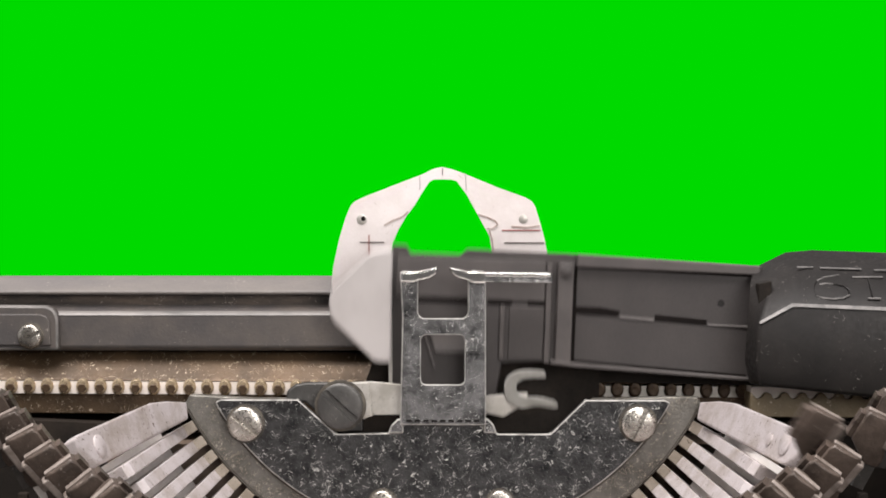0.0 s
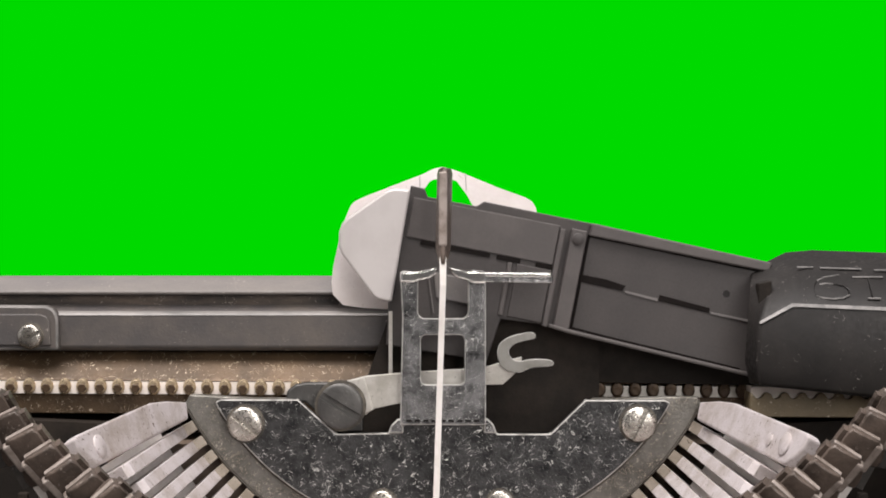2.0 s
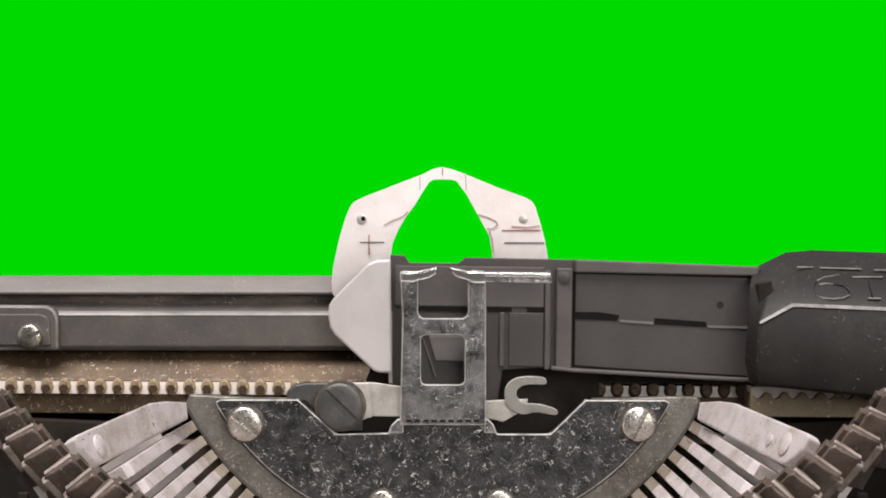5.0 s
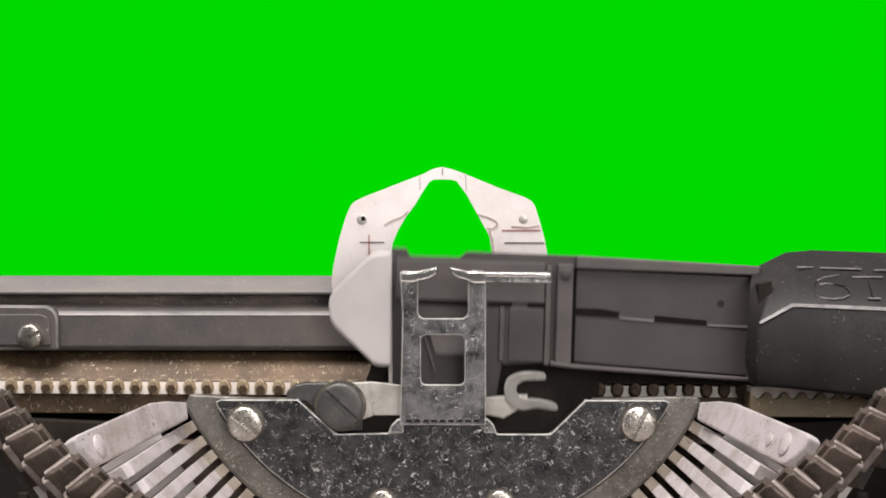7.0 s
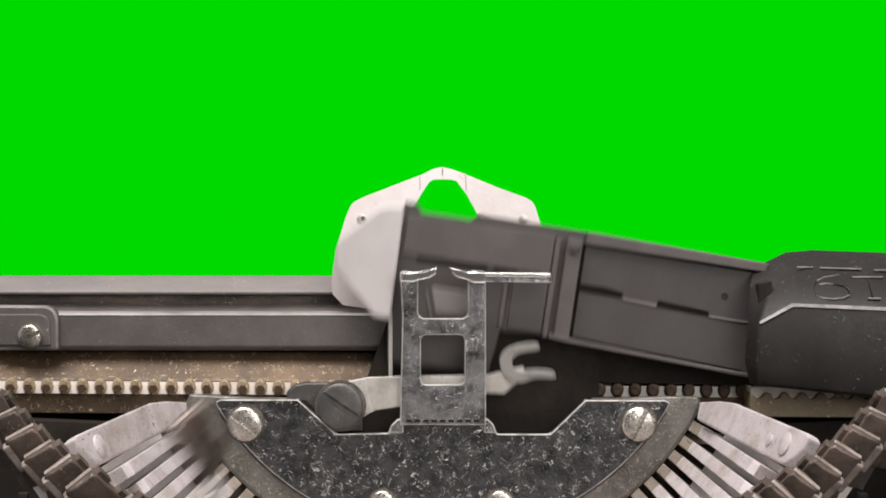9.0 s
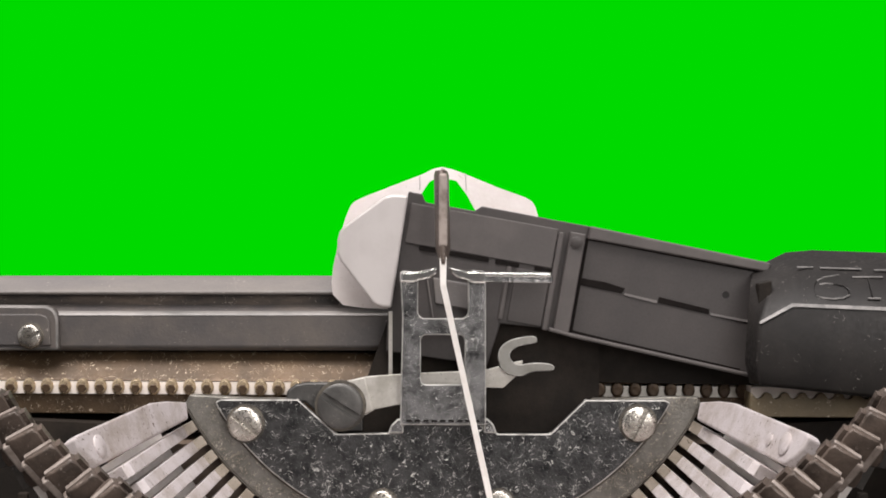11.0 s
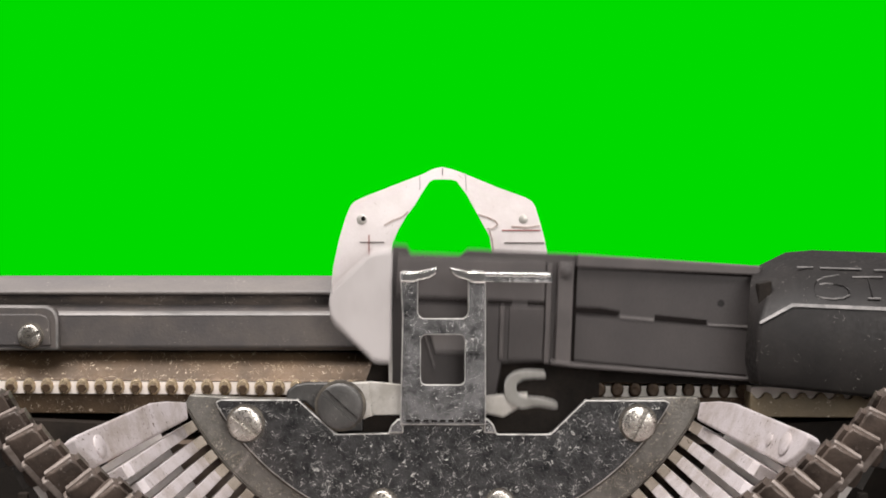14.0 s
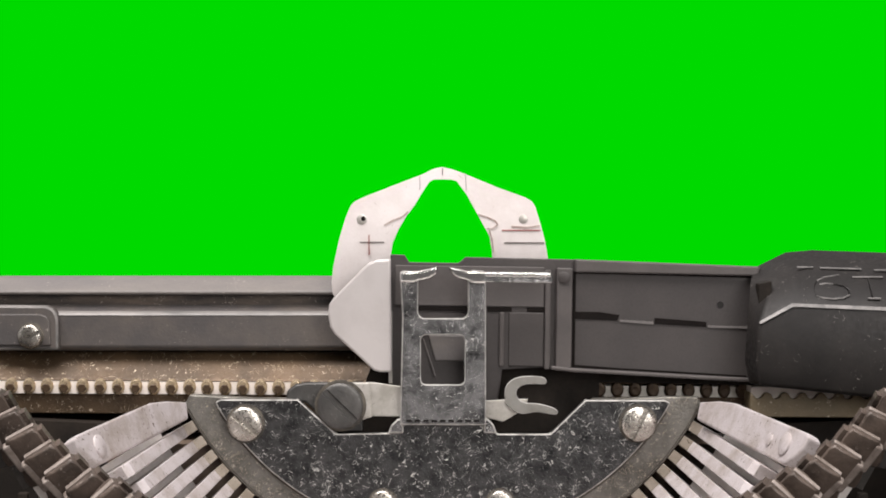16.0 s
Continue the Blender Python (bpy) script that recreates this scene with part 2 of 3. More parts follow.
        for i in range(19):
            a = math.asin(w / r) + (math.pi - 2 * math.asin(w / r)) * i / 18
            flat.append((r * math.cos(a), side * r * math.sin(a)))
        c, s = math.cos(radians(turn)), math.sin(radians(turn))
        bm = bmesh.new()
        loops = []
        for f, yy in ((1.0, y - high * 0.5), (1.0, y - high * 0.8), (0.93, y - high * 0.93), (0.84, y - high), (0.6, y - high * (1 + dome * 0.5)), (0.3, y - high * (1 + dome * 0.8))):
            ring = []
            for px, pz in flat:
                qz = side * (w + (abs(pz) - w) * f)
                ring.append(bm.verts.new((cx + px * f * c - qz * s, yy, cz + px * f * s + qz * c)))
            loops.append(ring)
        for a, b in zip(loops, loops[1:]):
            for i in range(len(a)):
                j = (i + 1) % len(a)
                bm.faces.new((a[i], a[j], b[j], b[i]))
        bm.faces.new(loops[-1])
        part("screw_half", bm, material, part_of, smooth=True)
    return part_of


# ---- setting: table, backdrop, machine frame ----
bd = bmesh.new()
for x, z in ((-200, -70), (200, -70), (200, 125), (-200, 125)):
    bd.verts.new((x, 400, z))
bd.faces.new(bd.verts[:])
backdrop_root = thing("backdrop", (0, 400, -70), "plain bright green chroma key sheet behind the typewriter", "backdrop", kind="structure")
part("sheet", bd, GREEN, backdrop_root)

table = thing("floor", (0, 0, -140), "dark table top under the typewriter", "table top", kind="structure")
part("board", box(-700, 700, -700, 700, -160, -140), TABLE, table)

# unseen wall, added to give the metal dark reflections
studio = thing("reflection_wall", (0, -1250, -140), "unseen dark grey wall added for the metal to reflect", "wall", kind="structure")
part("wall_face", box(-1300, 1300, -1260, -1240, -140, 1500), WALL, studio)

frame_body = thing("machine_frame", (0, 30, -140), "black steel typewriter frame in deep shade behind the mechanism", "typewriter frame")
part("back_panel", box(-78, 78, 20, 26, -140, -14.34), BLACK, frame_body)
part("side_panel", box(-82, -78, -70, 26, -140, -20), BLACK, frame_body)
part("side_panel", box(78, 82, -70, 26, -140, -20), BLACK, frame_body)

for side in (-1, 1):
    part("side_cheek", plate([(side * 46, -26.5), (side * 80, -25), (side * 80, -140), (side * 46, -140)], 5, 9), BLACK, frame_body, "dark brown cheek plate")
    for x, y in ((50, -2), (55.5, -6), (61, -4)):
        part("link_rod", box(side * x - 0.7, side * x + 0.7, y, y + 1.4, -140, -31 - 0.4 * (x - 50)), BLACK, frame_body, "thin dark upright rod", bevel=0.2)

# ---- carriage rail: long dark enamelled bar ----
rail = thing("carriage_rail", (0, 12, -15.47), "long dark enamelled carriage rail with a worn grey top edge", "carriage rail")
part("rail_body", profile([(9, -14.95), (9, -10.11), (9.8, -9.54), (11.3, -9.16), (12, -8.66), (12, -7.08), (19, -7.08), (19, -15.55), (9.6, -15.59)], -76, 76),
     RAIL, rail, bevel=0.25, smooth=True)
part("top_edge", profile([(10.6, -7.04), (10.4, -6.6), (13.5, -4.22), (18, -4.21), (18, -7.25)], -76, 76),
     RAIL_TOP, rail, "worn grey top edge", bevel=0.2)
# brown dirt over a dark base that paints the overhang's shade
part("groove_dirt_shade", profile([(11.9, -8.62), (11.9, -7.16), (12.3, -7.16), (12.3, -8.62)], -75.9, 75.9), GROOVE, rail, "brown dirt and painted overhang shade in the groove under the top edge")
# highlight on the rounded bend, put into the colour of a strip
part("ridge_highlight", profile([(9.72, -9.5), (9.2, -9.78), (8.93, -10.12), (9.3, -10.2), (9.95, -9.62)], -75.8, 75.8), RIDGE_LIGHT, rail, "bright ridge", smooth=True)
lug = part("end_bracket", plate([(-68.51, -15.41), (-68.51, -8.52), (-60.42, -8.61), (-59.39, -9.04), (-58.78, -9.81), (-58.53, -10.76), (-58.44, -15.41)], 7.6, 10), RAIL, rail, "dark bracket with a rounded corner", bevel=0.4, edge=RIDGE_LIGHT)
part("bracket_recess", plate([(-68.35, -14.68), (-68.35, -9.87), (-61.31, -9.87), (-60.28, -10.22), (-59.76, -11.08), (-59.59, -14.68)], 7.3, 7.8), RAIL, lug, bevel=0.2)
screw(rail, -62.58, -13.2, 1.8, 7.4, 1.3, 24, SCREW)

# ---- brass plate and toothed rack under the rail ----
rack = thing("toothed_rack", (0, 9, -24.77), "tarnished brass rack with a row of round pins", "toothed rack")
part("upper_plate", profile([(11.8, -15.7), (11.0, -16.6), (8.0, -19.6), (7.7, -20.01), (20, -20.01), (20, -15.7)], -78, 78), BROWN, rack, "dusty brown brass plate sloping out from under the rail", bevel=0.15)
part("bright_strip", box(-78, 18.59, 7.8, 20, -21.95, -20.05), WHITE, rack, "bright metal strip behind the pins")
# same strip on the right, in a duller steel for the shade there
part("shaded_strip", box(18.59, 78, 7.8, 20, -21.95, -20.3), STEEL, rack, "strip behind the pins, darkened for shade")
scallops = []
for i in range(43):
    x = 45.7 + 0.43 * i
    wave = math.cos(2 * math.pi * (x - 53.55) / 2.68)
    scallops.append((x, -21.15 + 0.5 * math.copysign(abs(wave) ** 0.6, wave)))
part("rack_end", plate([(45.7, -24.3), *scallops, (64.2, -21.6), (61.6, -24.35)], 2.0, 7.0), BRASS_DULL, rack, "pale brass scalloped end of the rack", bevel=0.1)
# white strip that paints the lit valleys of the scallops
part("scallop_light", box(46.0, 63.4, 3.0, 7.0, -22.1, -19.95), WHITE, rack, "pale strip standing in for light in the scallop valleys")
part("lower_plate", box(-78, 78, 8.6, 20, -25.03, -21.91), BROWN, rack, "dark brass lower plate", bevel=0.15)
pin_bm = lathe(0, 0, [(0.95, 0.4), (1.0, -0.2), (0.93, -0.58), (0.78, -0.84), (0.55, -0.9), (0.3, -0.86)], 14)
for v in pin_bm.verts:
    v.co.z *= 1.28
first = part("pin", pin_bm, BRASS, rack, smooth=True)
PIN_STEP = 2.71
pin_x = -65.67
pin_mesh = first.data
rack_base = BASE[rack]
for v in pin_mesh.vertices:
    v.co += rack_base * MM
core_mesh = bpy.data.meshes.new("pin_core")
core_bm = lathe(0, -0.24, [(0.7, -0.3), (0.7, -0.9), (0.6, -0.98), (0.2, -0.96)], 6)
core_bm.transform(Matrix.Scale(MM, 4))
core_bm.to_mesh(core_mesh)
core_bm.free()
core_mesh.materials.append(BRONZE_SHADE)
# right-hand pins: the same brass pins, darkened for the arm's shade
shaded_pin_mesh = pin_mesh.copy()
shaded_pin_mesh.materials[0] = BRONZE_SHADE
count = 0
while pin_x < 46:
    p = first if count == 0 else new("pin", pin_mesh if pin_x < 18 else shaded_pin_mesh)
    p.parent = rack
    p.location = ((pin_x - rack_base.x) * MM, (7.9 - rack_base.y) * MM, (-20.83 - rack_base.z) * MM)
    core = new("pin_core", core_mesh)
    core.parent = p
    pin_x += PIN_STEP
    count += 1

rack.rotation_euler = (0, radians(0.33), 0)
rack.location.z -= 0.37 * MM

# ---- card guide: silver arch with two wings ----
guide = thing("card_guide", (0, 8, -9.17), "satin silver card guide arch with printed alignment marks", "card guide")
arch_bm = plate([(-16.8, -6.94), (-16.97, -5.06), (-16.63, -2.49), (-15.77, 1.37), (-14.74, 4.8), (-13.97, 6.6), (-13.37, 7.2), (-12.34, 7.72), (-8.06, 9.43), (-3.34, 11.23), (-1.37, 12.17), (-0.09, 12.43), (1.37, 12.09), (3.26, 11.4), (8.23, 9.34), (12.52, 7.8), (13.46, 7.2), (13.97, 6.43), (14.66, 4.2), (15.43, 1.37), (16.12, -2.49), (16.37, -5.06), (16.12, -8.49), (14.23, -10.2), (8.23, -10.2), (7.89, -5.06), (7.37, 0.09), (7.03, 1.97), (6.09, 3.69), (5.23, 5.23), (3.6, 8.23), (2.06, 10.29), (1.2, 10.54), (-1.37, 10.54), (-2.06, 10.2), (-3.09, 8.66), (-4.2, 6.77), (-5.66, 4.8), (-6.77, 2.91), (-7.63, 0.94), (-7.89, -0.77), (-7.72, -3.34), (-7.54, -9.26), (-12.34, -9), (-15.26, -8.57)], 6.6, 7.2)
CREASE, BEND = 4.8, 0.012
for level in (-14, -11, -8, -5, -2.5, -1, 0):
    bmesh.ops.bisect_plane(arch_bm, geom=arch_bm.verts[:] + arch_bm.edges[:] + arch_bm.faces[:], plane_co=(0, 0, CREASE + level), plane_no=(0, 0, 1))
for v in arch_bm.verts:
    v.co.y += BEND * max(0.0, CREASE - v.co.z) ** 2
arch = part("arch_plate", arch_bm, SILVER, guide, smooth=True)
part("rivet", lathe(-12.32, 4.45, [(0.77, 6.9), (0.77, 6.55), (0.51, 6.45)], 20), STEEL, arch, "small grey rivet", smooth=True)
part("rivet", lathe(12.15, 4.53, [(0.68, 6.9), (0.68, 6.55), (0.43, 6.45)], 20), STEEL, arch, "small grey rivet", smooth=True)

part("rivet_hole", lathe(-12.05, 4.6, [(0.36, 6.6), (0.36, 6.42), (0.25, 6.41)], 16), SLIT, arch, "dark hole in the rivet")


def mark(x0, z0, x1, z1, w, material, parent):
    """A thin printed line on the face of the card guide."""
    d = Vector((x1 - x0, z1 - z0)).normalized() * w / 2
    part("printed_line", plate([(x0 - d.y, z0 + d.x), (x1 - d.y, z1 + d.x), (x1 + d.y, z1 - d.x), (x0 + d.y, z0 - d.x)], 6.5 + BEND * max(0.0, CREASE - z0) ** 2, 6.9 + BEND * max(0.0, CREASE - z1) ** 2), material, parent)


mark(8.9, 2.82, 14.72, 2.82, 0.16, RED_INK, arch)
mark(9.24, 0.94, 15.31, 0.94, 0.16, INK, arch)
mark(-12.58, 1.03, -8.9, 1.03, 0.13, INK, arch)
mark(-11.21, 2.14, -11.21, -0.9, 0.13, RED_INK, arch)
mark(-0.09, 12.23, -0.09, 11.21, 0.13, INK, arch)
mark(-3.51, 11.04, -3.51, 8.98, 0.09, LEVER, arch)
mark(3.42, 11.29, 3.51, 8.81, 0.09, LEVER, arch)

for pts in ([(-8.9, 3.59), (-7.53, 4.36), (-6.16, 4.88), (-5.3, 5.65)], [(5.3, 5.22), (6.5, 4.88), (7.87, 4.28), (8.3, 3.68)], [(8.3, 3.68), (7.53, 3.08), (6.67, 3.08)], [(10.35, 3.42), (12.49, 3.25), (14.63, 3.51)], [(7.02, 2.82), (7.44, 1.37), (7.61, -0.43)]):
    for (x0, z0), (x1, z1) in zip(pts, pts[1:]):
        mark(x0, z0, x1, z1, 0.22, SMUDGE, arch)

# ---- segment: steel ring with slots, cover plate, screws ----
CZ = -3.58                    # centre of the arcs
R_RIM, R_COVER = 43.08, 38.58
segment = thing("type_segment", (0, 4, -48), "pitted grey steel type segment with a screwed cover plate", "type segment")


def arc(r, a0, a1, n):
    return [(r * math.cos(radians(a0 + (a1 - a0) * i / n)), CZ + r * math.sin(radians(a0 + (a1 - a0) * i / n))) for i in range(n + 1)]


part("rim_plate", plate(arc(R_RIM, 207, 333, 60) + [(37.76, -21.89), (33.08, -21.89), (26.4, -22.14), (22.22, -22.14), (15.54, -27.65), (-15.37, -27.65), (-22.05, -22.14), (-28.74, -22.05), (-37.51, -21.55)], 1.2, 3), RIM, segment, "worn steel rim", bevel=0.25)
cover = part("cover_plate", plate(arc(R_COVER, 211, 329, 60) + [(33.42, -22.61), (32.59, -22.2), (20.95, -22.2), (15.79, -27.18), (7.98, -27.18), (6.82, -25.19), (6.32, -25.02), (6.32, -20.7), (-6.23, -20.7), (-6.23, -25.02), (-6.82, -25.35), (-6.65, -27.02), (-15.71, -27.18), (-21.36, -22.11), (-32.75, -22.11), (-33.5, -22.53)], -0.7, 0.9), SPECKLED, segment, "dark speckled steel cover plate", bevel=0.2, edge=EDGE)
# dark arc that paints the cover's shadow onto the rim
part("shade_seam_line", plate(arc(R_COVER + 0.55, 212, 328, 60) + arc(R_COVER - 0.4, 212, 328, 60)[::-1], 1.1, 1.3), GRIME_SHADE, segment, "painted shadow line along the cover's edge")
part("shade_seam_line", plate(arc(R_RIM - 0.28, 208, 332, 60) + arc(R_RIM - 0.48, 208, 332, 60)[::-1], 1.14, 1.3), GRIME_SHADE, segment, "dark seam along the rim")
for x, turn in ((-29, -37), (28.67, 62)):
    screw(segment, x, -25.67, 2.5, -0.6, 1.4, turn, SCREW)
for x in (-8.83, 8.42):
    screw(segment, x, -37.33, 1.92, -0.6, 1.2, 20, SCREW)
part("backing", plate(arc(66, 203, 337, 50), 4.7, 20), HOLLOW, segment, "oily brown hollow behind the fins")

STEP, FIRST = 3.44, 22.88
SLOTS = [FIRST + STEP * i for i in range(40)]


def fin(mid, ring, w0, w1, material, name):
    """A radial wall between two slots, with a section ring in radius and y; mid is its angle below the horizontal from the left side."""
    a = radians(180 + mid)
    u, t = Vector((math.cos(a), 0, math.sin(a))), Vector((-math.sin(a), 0, math.cos(a)))
    r0, r1 = min(r for r, y in ring), max(r for r, y in ring)
    bm = bmesh.new()
    sides = []
    for s in (-1, 1):
        sides.append([bm.verts.new(u * r + t * s * (w0 + (w1 - w0) * (r - r0) / (r1 - r0)) / 2 + Vector((0, y, CZ))) for r, y in ring])
    n = len(ring)
    for i in range(n):
        bm.faces.new((sides[0][i], sides[0][(i + 1) % n], sides[1][(i + 1) % n], sides[1][i]))
    bm.faces.new(sides[0])
    bm.faces.new(sides[1][::-1])
    return part(name, bm, material, segment, bevel=0.12)


def slope(r, y):
    """Radius at depth y of the sloping walls that the bars lie behind."""
    return r + (0.3 - y) * 0.03


pitch = radians(STEP)
for i, a in enumerate(SLOTS[:-1]):
    mid = a + STEP / 2
    if mid < 29 or mid > 151:
        continue
    r = R_RIM + 0.05
    fin(mid, [(r, 1.1), (r + 2.2, 1.0), (r + 2.6, 4.5), (r, 4.5)], r * pitch - 1.0, (r + 2.6) * pitch - 1.0, TOOTH, "tooth")
    r = R_RIM + 1.6
    end = -36.0 + 1.2 * math.sin(i * 2.3)
    fin(mid, [(r, 0.3), (slope(r, -8), -8.0), (slope(r, end + 1), end + 1), (slope(r, end) + 0.8, end), (slope(r, end) + 6, end + 3), (r + 8, 4.5), (r, 4.5)],
        r * pitch - 1.0, (r + 8) * pitch - 1.0, FIN, "fin")


def end_plate(side):
    """The broad end plate of the segment, a flat bar rising towards the front along the outermost bars."""
    ring = [(-37.77, 0.15, -22.51), (-39.47, -7.14, -21.68), (-40.7, -13.03, -21.38), (-45.05, -39.16, -22.87), (-45.25, -41.08, -23.28), (-44.73, -40.6, -24.38), (-43.77, -38.6, -25.88), (-43.2, -37.27, -26.68), (-42.75, -35.37, -26.93), (-37.23, -1.75, -24.82)] if side < 0 else \
        [(37.83, -0.05, -22.5), (39.47, -7.18, -21.68), (40.6, -12.71, -21.41), (45.01, -39.34, -22.71), (45.04, -40.45, -23.15), (44.32, -39.94, -24.74), (43.45, -38.11, -26.08), (42.82, -36.39, -26.87), (42.39, -34.32, -26.99), (37.12, -1.42, -24.94)]
    bm = bmesh.new()
    front = [bm.verts.new(p) for p in ring]
    back = [bm.verts.new((x + side * 1.6, y + 0.3, z - 0.9)) for x, y, z in ring]
    n = len(ring)
    bm.faces.new(front)
    bm.faces.new(back[::-1])
    for i in range(n):
        bm.faces.new((front[i], back[i], back[(i + 1) % n], front[(i + 1) % n]))
    made = part("end_plate", bm, FIN, segment, "broad dusty nickel end plate", bevel=0.3)
    face = Vector(ring[0]), Vector(ring[3]), Vector(ring[8])
    normal = (face[1] - face[0]).cross(face[2] - face[0]).normalized()
    if normal.x * side > 0:
        normal.negate()
    centre = Vector((-43.43, -34.83, -24.93) if side < 0 else (43.34, -34.54, -24.68))
    bm = lathe(0, 0, [(1.5, 0.6), (1.5, -0.25), (1.1, -0.45)], 24)
    turn = Vector((0, -1, 0)).rotation_difference(normal).to_matrix()
    for v in bm.verts:
        v.co = centre + turn @ v.co
    part("pivot_rivet", bm, FIN, made, "round rivet", smooth=True)
    if side > 0:
        centre = Vector((42.37, -29.34, -24.7))
        bm = lathe(0, 0, [(0.9, 0.6), (0.9, -0.15), (0.6, -0.25)], 18)
        for v in bm.verts:
            v.co = centre + turn @ v.co
        part("pivot_rivet", bm, FIN, made, "round rivet", smooth=True)


for side in (-1, 1):
    end_plate(side)

# ---- type guide: chrome gate with two windows and a cross arm ----
GATE_BACK = 1.75


def set_back(bm):
    """Moves a piece of the gate back towards the cover plate and widens it by as much as it goes further off."""
    for v in bm.verts:
        f = (SPAN + v.co.y + GATE_BACK) / (SPAN + v.co.y)
        v.co = Vector((v.co.x * f, v.co.y + GATE_BACK, v.co.z * f))
    return bm


gate = thing("type_guide", (0, -2, -25.43), "pitted chrome type guide with two rounded windows", "type guide")
part("gate_plate", set_back(plate([(-6.26, -25.6), (-5.93, -9.79), (-6.26, -3.37), (-5.76, -3.13), (-4.44, -3.21), (-3.54, -3.54), (-3.62, -9.14), (-3.37, -9.79), (-2.8, -10.04), (2.8, -10.04), (3.37, -9.79), (3.62, -9.14), (3.54, -3.54), (4.2, -3.05), (5.84, -3.13), (6.26, -3.54), (6.26, -25.6)], -3.6, -2.4,
     holes=[round_box(-3.21, 3.13, -19.67, -12.51, 0.8)])), CHROME, gate, bevel=0.18, edge=EDGE)
part("fold", profile([(-1.9, -25.35), (-1.6, -25.75), (-0.72, -25.95), (-0.72, -25.2)], -6.26, 6.34), SPECKLED, gate, "dark fold at the foot of the gate", smooth=True)
for i in range(9):
    part("crimp", box(-5.4 + 1.24 * i, -4.6 + 1.24 * i, -1.93, -1.7, -25.3, -25.02), SLIT, gate, "short dark crimp across the foot")
for pts in ([(-8.1, -27.03), (-7.6, -25.79), (-6.61, -24.88), (-5.79, -24.88), (-5.79, -27.03)], [(5.95, -27.03), (5.95, -24.88), (6.61, -24.88), (7.44, -25.7), (7.93, -27.03)]):
    part("foot", plate(pts, -1.5, -0.6), CHROME, gate, bevel=0.25, edge=EDGE)
for pts in ([(-6.23, -4.84), (-6.23, -3.36), (-5.08, -3.2), (-3.61, -3.2), (-2.13, -2.87), (-0.74, -2.54), (-0.98, -3.69), (-1.97, -4.34), (-3.44, -4.59), (-4.26, -4.92)], [(6.23, -5), (6.23, -3.36), (5, -3.2), (3.61, -3.2), (2.3, -2.87), (0.74, -2.54), (1.15, -3.52), (1.97, -4.18), (3.44, -4.59), (4.43, -5)]):
    part("lip", set_back(plate(pts, -5.2, -3.5)), BRIGHT, gate, "bright polished curled lip", bevel=0.35)
part("cross_arm", set_back(plate([(6.07, -4.84), (6.07, -3.28), (15.25, -3.36), (15.9, -3.69), (15.9, -5)], -4.4, -3.6)), CHROME, gate, bevel=0.25)
part("arm_edge", set_back(plate([(6.05, -4.01), (6.05, -3.35), (15.7, -3.52), (15.7, -4.09)], -4.8, -4.4)), BRIGHT, gate, "bright polished upper edge", bevel=0.2)

# ---- ribbon lift lever behind the gate ----
LEVER_AT = (-15.08, -0.5, -23.08)
lever = thing("lift_lever", LEVER_AT, "dull steel lift lever with a hooked end and black pivot screw", "lever")
tail = [(-12.02, -19.79), (-10.35, -19.79), (-6.01, -20.46), (0.5, -21.63), (6.51, -22.8), (10.1, -22.63), (12.61, -22.63), (12.19, -23.88), (10.94, -24.8), (8.85, -25.97), (6.51, -25.39), (0.5, -25.13), (-6.01, -24.97), (-10.35, -24.8), (-12.02, -25.39)]
part("lever_arm", plate(tail, 0.5, 1.1), STEEL, lever, bevel=0.15)
hook = rounded([(9.05, -22.1), (9.2, -20.8), (10.0, -19.75), (11.6, -19.2), (14.2, -19.25), (15.35, -19.6), (15.3, -20.55), (13.9, -20.45), (12.2, -20.4), (11.0, -21.0), (10.8, -21.9), (11.3, -22.8),
                (12.0, -23.2), (13.8, -23.25), (15.3, -23.6), (16.9, -24.2), (16.9, -25.1), (15.0, -24.75), (13.4, -24.5), (11.9, -24.9), (10.4, -24.4), (9.3, -23.4)])
part("hook", plate(hook, -0.1, 0.6), LEVER, lever, "bright worn hook", bevel=0.12, edge=EDGE)
part("lever_face", plate([(-15.32, -19.73), (-10.74, -19.73), (-10.49, -24.9), (-12.32, -25.06), (-13.66, -26.39), (-15.32, -26.56)], -0.3, 0.5), STEEL, lever, bevel=0.2)
screw(lever, LEVER_AT[0], LEVER_AT[2], 3.33, -0.3, 1.1, -45, DARK_SCREW, dome=0.1)
mount = thing("lever_mount", (-18.67, 4, -21.58), "dark steel bracket behind the lever pivot", "bracket")
part("bracket_plate", plate([(-23.39, -22.72), (-23.14, -21.05), (-21.97, -20.12), (-20.04, -19.79), (-11.9, -19.79), (-11.9, -27.17), (-15.76, -27.17), (-20.46, -22.72)], 1.5, 3.0), DARK_SCREW, mount, bevel=0.3)
# the shroud's left part stands in for a soft shadow
part("shroud", plate([(-12.2, -27.62), (-12.2, -21.5), (-10.57, -16.96), (-8.01, -9.8), (22.68, -9.8), (23.53, -13.55), (23.53, -27.62)], 5.4, 6.4), BLACK, mount, "black shroud plate behind the lever, standing in for shadow at its left")
# added dark strip: paints the shade on the brass behind the arm
part("shade_strip", plate([(22.77, -20.11), (22.77, -10.19), (48.02, -10.19), (48.02, -20.63)], 6.4, 7.2), BLACK, mount, "added dark strip standing in for shade over the rack")
part("post", box(-8.1, -7.55, 2.66, 3.16, -20, -9.29), STEEL, mount, "thin bright upright post")

# ---- ribbon vibrator: dark hinged arm with silver end plate ----
HINGE = (51.12, 3, -12.74)
